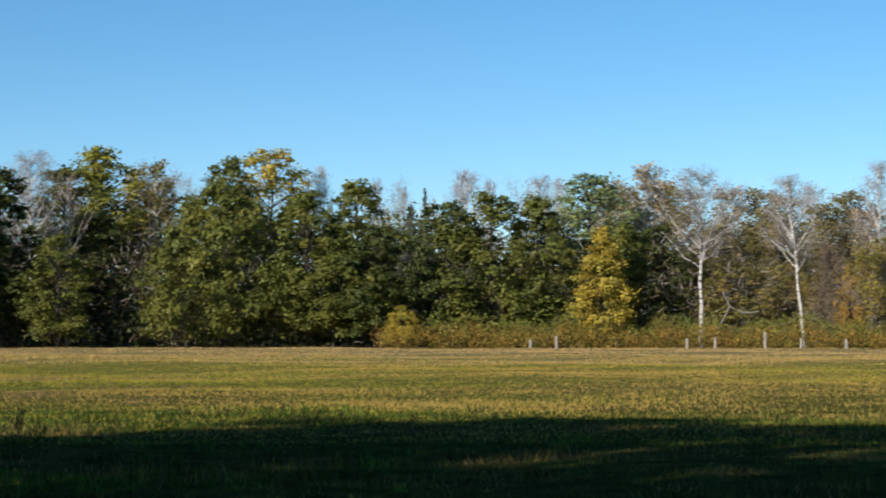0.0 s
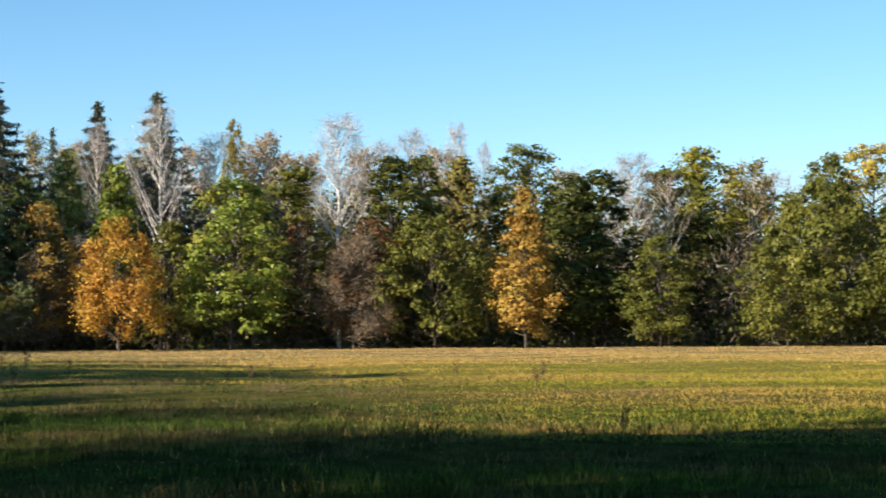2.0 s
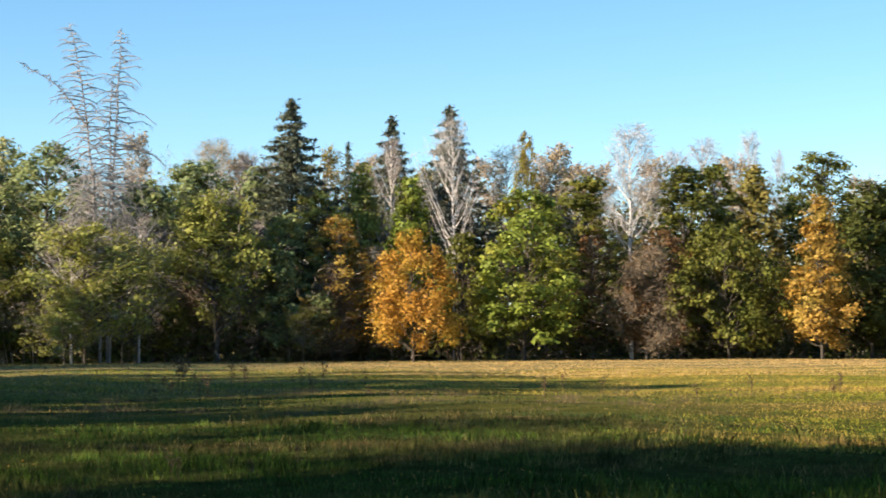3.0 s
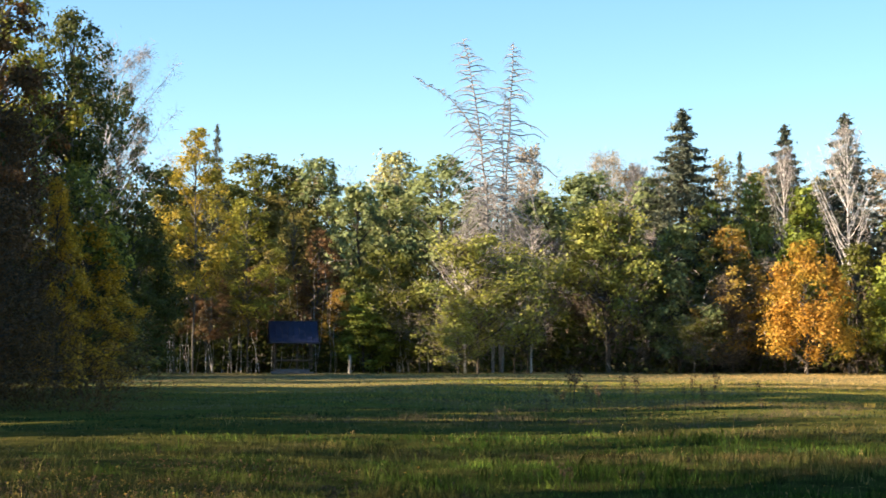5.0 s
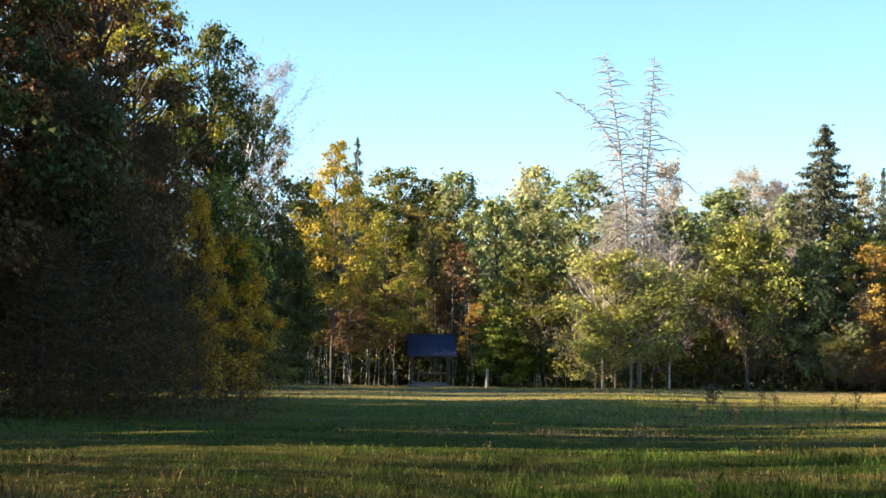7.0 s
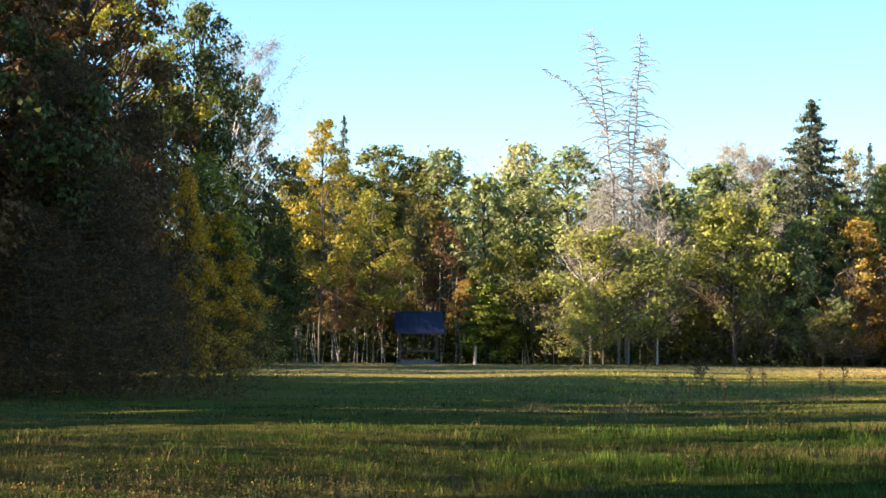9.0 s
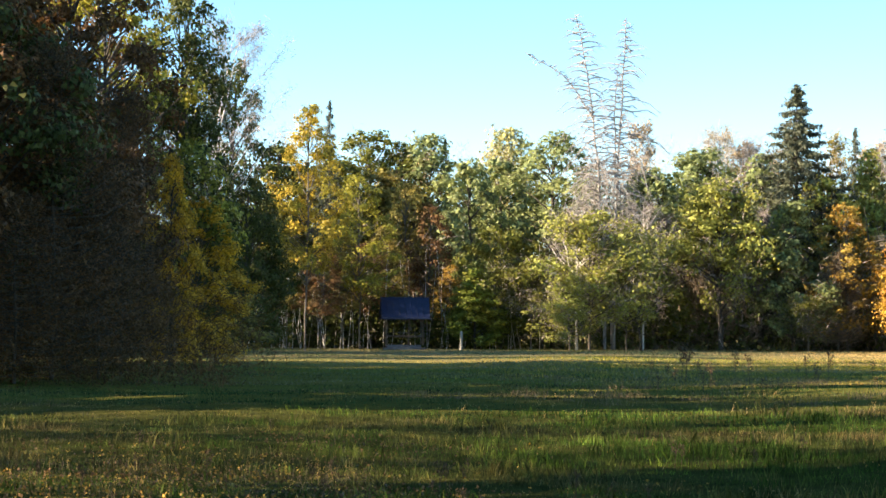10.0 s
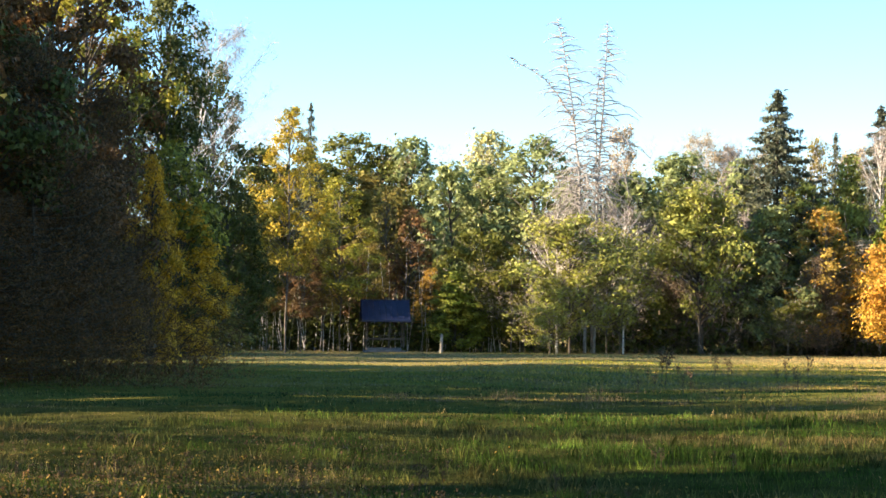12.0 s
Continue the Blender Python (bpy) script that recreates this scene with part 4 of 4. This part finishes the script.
for x, y, h, w, turn in ((-39.5, -5.5, 20, 10, 210), (-45.5, 0, 20, 10, 70), (-50.5, 8.5, 19, 9, 140)):
    leaf_tree("thin_oak", "oak", "thinning olive oak beside the meadow, behind the standpoint", "olive", math.degrees(math.atan2(-x, y)), math.hypot(x, y), h, w, turn, group="trees behind the standpoint")


# ---- woods behind the first trees ----
def woods(name, seed, n, near, far, a0, a1, top, size, colour, label):
    rng = np.random.default_rng(seed)
    a, r = np.radians(rng.uniform(a0, a1, n)), rng.uniform(near, far, n)
    z = rng.uniform(0.05, 1.0, n) * top * (0.80 + 0.006 * np.degrees(a)) * (0.92 + 0.08 * np.sin(a * 60))
    c = np.stack([-np.sin(a) * r, np.cos(a) * r, z], axis=1)
    v, f = leaves(rng, c, 1.3, 10, size, unit(np.stack([np.sin(a), -np.cos(a), 0 * a + 0.3], 1)), slim=0.95, tri=True)
    return tagged(new(name, mesh_from(name, v, f, LEAF[colour])), label, "wood", kind="stuff")


woods("olive_woods", 47, 6500, 168, 198, -24, 50, 14.8, 0.30, "olive", "yellowing wood behind the first trees")
woods("deep_woods", 39, 3600, 198, 216, -24, 52, 12.5, 1.0, "dark", "deep dark wood closing the view")
woods("far_woods", 41, 8000, 166, 196, -24, 62, 14.2, 0.42, "dark", "dense dark green wood behind the first trees")
woods("shade_undergrowth", 50, 1500, 150.5, 158, 38, 47.5, 4.0, 0.3, "dark", "dark undergrowth behind the shelter")
woods("undergrowth", 42, 4000, 153, 180, -24, 50, 3.0, 0.45, "dark", "dark undergrowth under the trees")

# stems of the wood's inside
rng = np.random.default_rng(43)
stems = []
for k in range(420):
    a, r = radians(rng.uniform(-20, 48)), rng.uniform(155, 185)
    p = np.array((-math.sin(a) * r, math.cos(a) * r, 0))
    hgt = rng.uniform(7, 12)
    stems.append(tube(wavy(rng, p, p + (rng.normal() * 0.7, rng.normal() * 0.7, hgt), 6, 0.16), np.linspace(rng.uniform(0.05, 0.12), 0.02, 6), 5))
tagged(new("wood_stems", mesh_from("wood_stems", *join(stems), GREY_BARK)), "many thin grey stems in the shade of the wood", "wood", kind="stuff")

pale = []
for k in range(100):
    a, r = radians(rng.uniform(37.0, 46.5)), rng.uniform(147.5, 154)
    p = np.array((-math.sin(a) * r, math.cos(a) * r, 0))
    pale.append(tube(wavy(rng, p, p + (rng.normal() * 0.5, rng.normal() * 0.5, rng.uniform(3, 8)), 5, 0.10), np.linspace(rng.uniform(0.014, 0.028), 0.008, 5), 5))
tagged(new("young_stems", mesh_from("young_stems", *join(pale), BIRCH_BARK)), "thin pale stems of young birches beside the shelter", "wood", kind="stuff")


def brush(name, seed, n, a0, a1, near, far, top, length, thin, colour, label):
    """Bare twigs of the undergrowth, standing between the trees."""
    rng = np.random.default_rng(seed)
    a, r = np.radians(rng.uniform(a0, a1, n)), rng.uniform(near, far, n)
    c = np.stack([-np.sin(a) * r, np.cos(a) * r, rng.uniform(0.05, 1.0, n) ** 1.3 * top], axis=1)
    o = unit(rng.normal(size=(n, 3)) * (0.8, 0.8, 0.3) + (0, 0, 0.45))
    v, f = leaves(rng, c, 0.9, 6, length, o, slim=thin / length * 2, droop=0.0, flat=1.0, tri=True)
    return tagged(new(name, mesh_from(name, v, f, LEAF[colour])), label, "wood", kind="stuff")


brush("bare_brush", 44, 8000, -20, 48, 151, 164, 7.0, 0.8, 0.018, "twig", "brown bare brush between the trees")
brush("grey_brush", 45, 2200, -20, 48, 150, 166, 9.0, 0.9, 0.016, "grey_twig", "grey bare twigs between the trees")


def crowns(name, seed, count, tall, width, per, length, thin, colour, label):
    """Far tops of thin trees standing out of the wood behind."""
    rng = np.random.default_rng(seed)
    az, r = rng.uniform(-16, 45, count), rng.uniform(170, 188, count)
    top = tall * (0.86 + 0.006 * az) * rng.uniform(0.88, 1.05, count)
    n = count * per
    u = np.abs(rng.normal(size=n)) * 0.42
    a, rr = np.radians(np.repeat(az, per)), np.repeat(r, per)
    side = rng.normal(size=n) * width * 0.32 * np.clip(u * 1.6, 0.15, 1)
    x = -np.sin(a) * rr + np.cos(a) * side
    y = np.cos(a) * rr + np.sin(a) * side
    c = np.stack([x, y, np.repeat(top, per) - u * 6.0], axis=1)
    o = unit(rng.normal(size=(n, 3)) * (0.6, 0.6, 0.3) + (0, 0, 0.8))
    v, f = leaves(rng, c, 0.5, 6, length, o, slim=thin / length * 2, droop=0.0, flat=1.0, tri=True)
    return tagged(new(name, mesh_from(name, v, f, LEAF[colour])), label, "wood", kind="stuff")


crowns("birch_haze", 48, 130, 16.5, 3.2, 45, 0.6, 0.011, "grey_twig", "grey haze of bare birch tops behind the wood")
crowns("tan_haze", 49, 100, 14.8, 4.0, 45, 0.3, 0.06, "tan", "tan haze of thin autumn tops behind the wood")
brush("shade_brush", 46, 2200, 45, 60, 58, 68, 3.0, 0.45, 0.007, "umber", "brown bare brush at the foot of the shaded wood")


def at(az, dist):
    return -math.sin(radians(az)) * dist, math.cos(radians(az)) * dist


# ---- dead spruces ----
def tube_part(name, path, radii, sides, material, parent, label=""):
    ob = new(name, mesh_from(name, *tube(path, radii, sides), material))
    for p in ob.data.polygons:
        p.use_smooth = True
    ob.parent = parent
    return tagged(ob, label)


def dead_spruce(seed, az, dist, stem, thick, boughs, leader=None, from_z=6.0, tangle=0):
    rng = np.random.default_rng(seed)
    x, y = at(az, dist)
    root = tagged(new("dead_spruce"), "tall dead spruce with a bare grey stem and short dry boughs", "tree", "dead spruces")
    root.matrix_world = pose(x, y, ground_z(x, y), 0, 0, az)
    stem = np.array([(px, 0.0, pz) for px, pz in stem])
    n = len(stem)
    s = np.linspace(0, n - 1, 15)
    dense = np.stack([np.interp(s, np.arange(n), stem[:, k]) for k in range(3)], axis=1) + rng.normal(size=(15, 3)) * (0.05, 0.05, 0)
    tube_part("trunk", dense, np.linspace(thick, 0.025, 15), 8, DEAD_WOOD, root)
    lines = [(dense, boughs, from_z, 1.0)]
    if leader:
        lead = np.array([(px, 0.0, pz) for px, pz in leader])
        tube_part("leader", np.stack([np.interp(np.linspace(0, len(lead) - 1, 9), np.arange(len(lead)), lead[:, k]) for k in range(3)], axis=1) + rng.normal(size=(9, 3)) * 0.04, np.linspace(thick * 0.5, 0.02, 9), 6, DEAD_WOOD, root)
        lines.append((lead, 30, 0, 0.7))
    for line, count, z0, share in lines:
        low, top = max(z0, line[:, 2].min()), line[:, 2].max()
        for k in range(count):
            z = low + (top - low - 0.15) * (k + rng.uniform()) / count
            p = np.array((np.interp(z, line[:, 2], line[:, 0]), 0.0, z))
            ang = k * 2.4 + rng.uniform(-0.6, 0.6)
            reach = share * min(3.4, 0.6 + (top - z) * 0.34) * rng.uniform(0.35, 1.25)
            d = np.array((math.cos(ang), math.sin(ang), 0))
            # upper boughs stand out level, lower ones arch and hang
            fall = reach * (rng.uniform(-0.3, 0.3) - 0.35 * min(1.0, (top - z) / 9))
            path = np.array([p, p + d * reach * 0.35 + (0, 0, rng.uniform(-0.02, 0.12) * reach), p + d * reach * 0.7 + (0, 0, 0.08 * reach + fall * 0.4), p + d * reach + (0, 0, fall)])
            pieces = [tube(path, (0.050, 0.040, 0.028, 0.012), 4)]
            for j in range(int(4 + reach * 6)):
                u = rng.uniform(0.6, 2.95)
                q = path[int(u)] + (path[int(u) + 1] - path[int(u)]) * (u - int(u))
                turn = ang + rng.choice((-0.8, 0.8))
                e = q + np.array((math.cos(turn), math.sin(turn), -rng.uniform(0.2, 1.1))) * rng.uniform(0.15, 0.5)
                pieces.append(tube(np.array([q, e]), (0.010, 0.005), 3))
            ob = new("bough", mesh_from("bough", *join(pieces), DEAD_WOOD))
            ob.parent = root
    for k in range(tangle):
        z = rng.uniform(8.5, 14.0)
        p = np.array((np.interp(z, dense[:, 2], dense[:, 0]), 0.0, z))
        ang = rng.uniform(0, 2 * math.pi)
        reach = rng.uniform(1.2, 3.8)
        d = np.array((math.cos(ang), math.sin(ang), 0))
        path = np.array([p, p + d * reach * 0.4 + (0, 0, 0.12 * reach), p + d * reach * 0.8 - (0, 0, 0.15 * reach), p + d * reach - (0, 0, reach * rng.uniform(0.4, 0.9))])
        pieces = [tube(path, (0.05, 0.04, 0.026, 0.010), 4)]
        for j in range(14):
            i = rng.integers(0, 3)
            q = path[i] + (path[i + 1] - path[i]) * rng.uniform()
            e = q + rng.normal(size=3) * 0.2 * reach * (1, 1, 0.5) - (0, 0, 0.22 * reach)
            pieces.append(tube(np.array([q, e]), (0.016, 0.007), 3))
        ob = new("bough", mesh_from("bough", *join(pieces), DEAD_WOOD))
        ob.parent = root
    return root


dead_spruce(51, 35.19, 151, [(0, 0), (-0.3, 9.8), (-0.95, 18.4), (-2.2, 25.4)], 0.135, 100, [(-0.95, 17.4), (-2.0, 19.3), (-3.5, 21.1), (-6.2, 22.5)], 12.0, 34)
dead_spruce(52, 34.93, 151, [(0, 0), (0.1, 9.6), (0.5, 18.0), (0.9, 25.1)], 0.145, 110, None, 11.0, 30)
dead_spruce(53, 34.99, 152, [(0, 0), (0.1, 9.4), (0.25, 17.0), (0.35, 21.5)], 0.11, 34, None, 13.0, 8)


# ---- shelter ----
def box(sx, sy, sz, bevel=0.01):
    bm = bmesh.new()
    bmesh.ops.create_cube(bm, size=1.0, matrix=Matrix.Diagonal((sx, sy, sz, 1)))
    bmesh.ops.bevel(bm, geom=list(bm.edges), offset=min(bevel, min(sx, sy, sz) * 0.3), segments=1, affect="EDGES")
    return bm


def box_part(name, size, place, material, parent, turn=(0, 0, 0), label=""):
    ob = part(name, box(*size), material, parent, label)
    ob.matrix_local = pose(*place, *turn)
    return ob


x, y = at(40.92, 146)
shelter = tagged(new("picnic_shelter"), "open wooden shelter with dark blue roof and grey base", "shelter")
shelter.matrix_world = pose(x, y, ground_z(x, y), 0, 0, 40.92 + 4)
base = box_part("base", (2.5, 2.2, 0.34), (-0.1, 0, 0.15), CONCRETE, shelter, label="pale grey concrete base")
box_part("step", (3.1, 0.5, 0.16), (-0.1, -1.36, 0.06), CONCRETE, shelter, label="pale grey concrete step")
for px, py in ((-1.35, -1.0), (1.3, -1.0), (-1.35, 1.0), (1.3, 1.0), (0.25, -1.0)):
    box_part("post", (0.10, 0.10, 2.05), (px, py, 1.35), BOARD, shelter, (rng.uniform(-1, 1), rng.uniform(-1, 1), 0))
for py in (-1.04, 1.04):
    box_part("rail", (2.75, 0.05, 0.09), (0, py, 0.98), BOARD, shelter)
    box_part("plate", (3.2, 0.12, 0.14), (0, py, 2.36), BOARD, shelter)
box_part("tabletop", (2.0, 0.7, 0.06), (0, 0.1, 1.2), BOARD, shelter)
box_part("bench", (2.2, 0.3, 0.06), (0, 0.75, 0.9), BOARD, shelter)
for side in (-1, 1):
    slope = box_part("roof_slope", (3.55, 2.18, 0.05), (0, side * 0.86, 3.02), ROOF_SHADED_BLUE, shelter, (side * -43, 0, 0), "blue roof sheets, colour darkened for tree shade")
    for k in range(9):
        rib = box_part("roof_rib", (0.05, 2.12, 0.03), (-1.70 + 0.425 * k, 0, 0.04), ROOF_SHADED_BLUE, slope)
    box_part("fascia", (3.58, 0.04, 0.14), (0, side * 1.715, 2.25), ROOF_SHADED_BLUE, shelter)
box_part("ridge_cap", (3.6, 0.26, 0.06), (0, 0, 3.78), ROOF_SHADED_BLUE, shelter)


# ---- stakes ----
def stake(az, dist, height, thick, lean):
    x, y = at(az, dist)
    root = tagged(new("wooden_stake"), "weathered grey wooden stake standing in the grass", "stake", "stakes along the meadow")
    root.matrix_world = pose(x, y, ground_z(x, y) - 0.1, lean, lean * 0.6, az)
    tube_part("shaft", np.array([(0, 0, 0), (0.01, 0, height * 0.6), (0, 0.01, height + 0.05), (0, 0.01, height + 0.1)]), (thick, thick * 0.95, thick * 0.9, thick * 0.4), 7, STAKE_WOOD, root)


stake(39.30, 143, 1.35, 0.11, 2)
for az, h, lean in ((-2.5, 0.7, 3), (-3.25, 0.95, -3), (-6.95, 0.75, 2), (-7.75, 0.8, 1), (-9.15, 1.2, -1), (-10.15, 0.75, 3), (-11.4, 0.7, -2)):
    stake(az, 145.5, h, 0.10, lean)
x, y = at(-8.5, 151)
log = tagged(new("leaning_log"), "pale bare trunk lying slantwise against the birches", "log")
log.matrix_world = pose(x, y, 0, 0, 0, -8.5)
tube_part("trunk", np.array([(-1.4, 0, 4.2), (-0.9, 0, 3.1), (0.1, 0, 2.6), (1.3, 0, 2.7)]), (0.03, 0.05, 0.055, 0.03), 7, DEAD_WOOD, log)
tube_part("limb", np.array([(-0.9, 0, 3.1), (-1.7, 0.5, 1.5), (-2.0, 0.6, 0)]), (0.045, 0.05, 0.06), 7, DEAD_WOOD, log)


# ---- scrub along the far right of the meadow ----
def scrub(name, seed, n, a0, a1, near, far, top, size, colour, label, slim=0.35):
    rng = np.random.default_rng(seed)
    a, r = np.radians(rng.uniform(a0, a1, n)), rng.uniform(near, far, n)
    wave = 0.72 + 0.28 * np.sin(a * 190 + 1) * np.sin(a * 77)
    z = rng.uniform(0.05, 1.0, n) * top * wave
    c = np.stack([-np.sin(a) * r, np.cos(a) * r, z], axis=1)
    v, f = leaves(rng, c, 0.45, 7, size, np.broadcast_to(np.array((0, 0, 1.0)), (n, 3)), slim=slim, droop=-0.6, flat=1.0)
    return tagged(new(name, mesh_from(name, v, f, LEAF[colour])), label, "scrub", kind="stuff")


scrub("scrub", 61, 3200, -17, 1.6, 146, 150, 2.4, 0.22, "olive", "olive green scrub and saplings along the meadow", 0.26)
scrub("dry_scrub", 62, 2800, -17, 1.9, 145.5, 148, 1.7, 0.22, "copper", "copper brown dry scrub along the meadow", 0.22)
scrub("lime_scrub", 63, 1500, -17, 0.5, 146, 150, 2.7, 0.22, "lime", "lime green saplings along the meadow", 0.26)
scrub("edge_scrub", 64, 200, 30, 41, 146, 151, 0.8, 0.2, "dark", "low green scrub at the foot of the wood")
scrub("shade_scrub", 65, 900, 46, 58, 58, 66, 1.2, 0.12, "umber", "low dark scrub at the foot of the shaded wood")

# ---- tall weeds ----
def weed_meshes(seed, height):
    rng = np.random.default_rng(seed)
    stalk = [tube(wavy(rng, (0, 0, 0), (0.05, 0.02, height), 5, 0.015), np.linspace(0.012, 0.006, 5), 4)]
    heads = []
    for k in range(13):
        z = height * rng.uniform(0.40, 0.95)
        a, out = rng.uniform(0, 2 * math.pi), rng.uniform(0.06, 0.16)
        e = np.array((math.cos(a) * out, math.sin(a) * out, z + 0.13))
        stalk.append(tube(np.array([(0.05 * z / height, 0, z), e]), (0.007, 0.004), 3))
        heads.append(e)
    heads.append(np.array((0.05, 0.02, height)))
    v, f = leaves(rng, np.array(heads), 0.05, 6, 0.06, np.broadcast_to(np.array((0, 0, 1.0)), (len(heads), 3)), slim=0.6, droop=-0.4, flat=1.2)
    return mesh_from("weed_stalk", *join(stalk), LEAF["dark_twig"]), mesh_from("weed_head", v, f, LEAF["dark_twig"])


WEEDS = [weed_meshes(70 + k, 0.75) for k in range(4)]


def weed(k, az, dist, height):
    x, y = at(az, dist)
    root = tagged(new("tall_weed"), "tall dry brown weed with seed heads in the meadow", "weed", "tall weeds in the meadow")
    root.matrix_world = Matrix.LocRotScale((x, y, ground_z(x, y)), Euler((0, 0, k * 1.7)), (height / 0.75,) * 3)
    for name, me in zip(("stalk", "seed_head"), WEEDS[k % 4]):
        ob = new(name, me)
        ob.parent = root
        tagged(ob, kind="stuff")


rng = np.random.default_rng(75)
for k, (az, dist, h) in enumerate(((32.9, 66, 1.15), (33.0, 66.5, 1.0), (31.1, 64, 0.85), (28.9, 66, 0.8), (32.2, 62, 0.7), (31.5, 70, 0.8), (29.5, 68, 0.7), (11.9, 31, 0.42), (12.0, 31.2, 0.38), (0.9, 29, 0.4))):
    weed(k, az, dist, h)
for k in range(22):
    weed(k, rng.uniform(14, 34), rng.uniform(50, 72), rng.uniform(0.3, 0.6))
for k in range(12):
    weed(k, rng.uniform(-12.4, -6.5), rng.uniform(43, 48), rng.uniform(0.22, 0.36))
for k in range(16):
    weed(k, rng.uniform(30, 52), rng.uniform(19, 34), rng.uniform(0.14, 0.26))

for k, (az, dist, h) in enumerate(((39.9, 22.5, 0.33), (39.7, 22.7, 0.28), (39.2, 23.2, 0.24), (46.5, 24, 0.3), (33.2, 26, 0.34), (33.0, 26.3, 0.26), (29.6, 27, 0.3), (36.0, 21, 0.26), (43.2, 21.5, 0.24))):
    weed(k, az, dist, h)

# ---- fallen leaves ----
def litter(name, seed, n, a0, a1, near, far, colour, label, size):
    rng = np.random.default_rng(seed)
    # leaves gather in drifts, with a few lying loose between
    drifts = max(3, n // 60)
    da, dr = np.radians(rng.uniform(a0, a1, drifts)), rng.uniform(near, far, drifts)
    pick, loose = rng.integers(0, drifts, n), rng.uniform(size=n) < 0.2
    a, r = np.radians(rng.uniform(a0, a1, n)), rng.uniform(near, far, n)
    off = rng.normal(size=(n, 2)) * (0.9, 0.6)
    x = np.where(loose, -np.sin(a) * r, -np.sin(da[pick]) * dr[pick] + off[:, 0])
    y = np.where(loose, np.cos(a) * r, np.cos(da[pick]) * dr[pick] + off[:, 1])
    c = np.stack([x, y, ground_zs(x, y) + rng.uniform(0.005, 0.09, n)], axis=1)
    v, f = leaves(rng, c, 0.12, 1, size, np.broadcast_to(np.array((0.1, 0.1, 0.6)), (n, 3)), slim=0.8, flat=0.05)
    return tagged(new(name, mesh_from(name, v, f, LEAF[colour])), label, "leaves", kind="stuff")


litter("fallen_leaves", 81, 3600, 43, 56, 15, 28, "copper", "copper fallen leaves lying in the grass", 0.038)
litter("brown_leaves", 82, 4200, 40, 56, 15, 31, "rust", "brown fallen leaves lying in the grass", 0.038)
litter("orange_leaves", 84, 420, 34, 56, 15, 30, "orange", "bright orange fallen leaves in the grass", 0.036)
litter("scattered_leaves", 83, 350, 14, 46, 15, 32, "copper", "a few copper leaves scattered in the grass", 0.036)
litter("leaf_drift", 85, 700, 37.5, 43.5, 16, 21.5, "rust", "brown fallen leaves in a drift in the grass", 0.042)
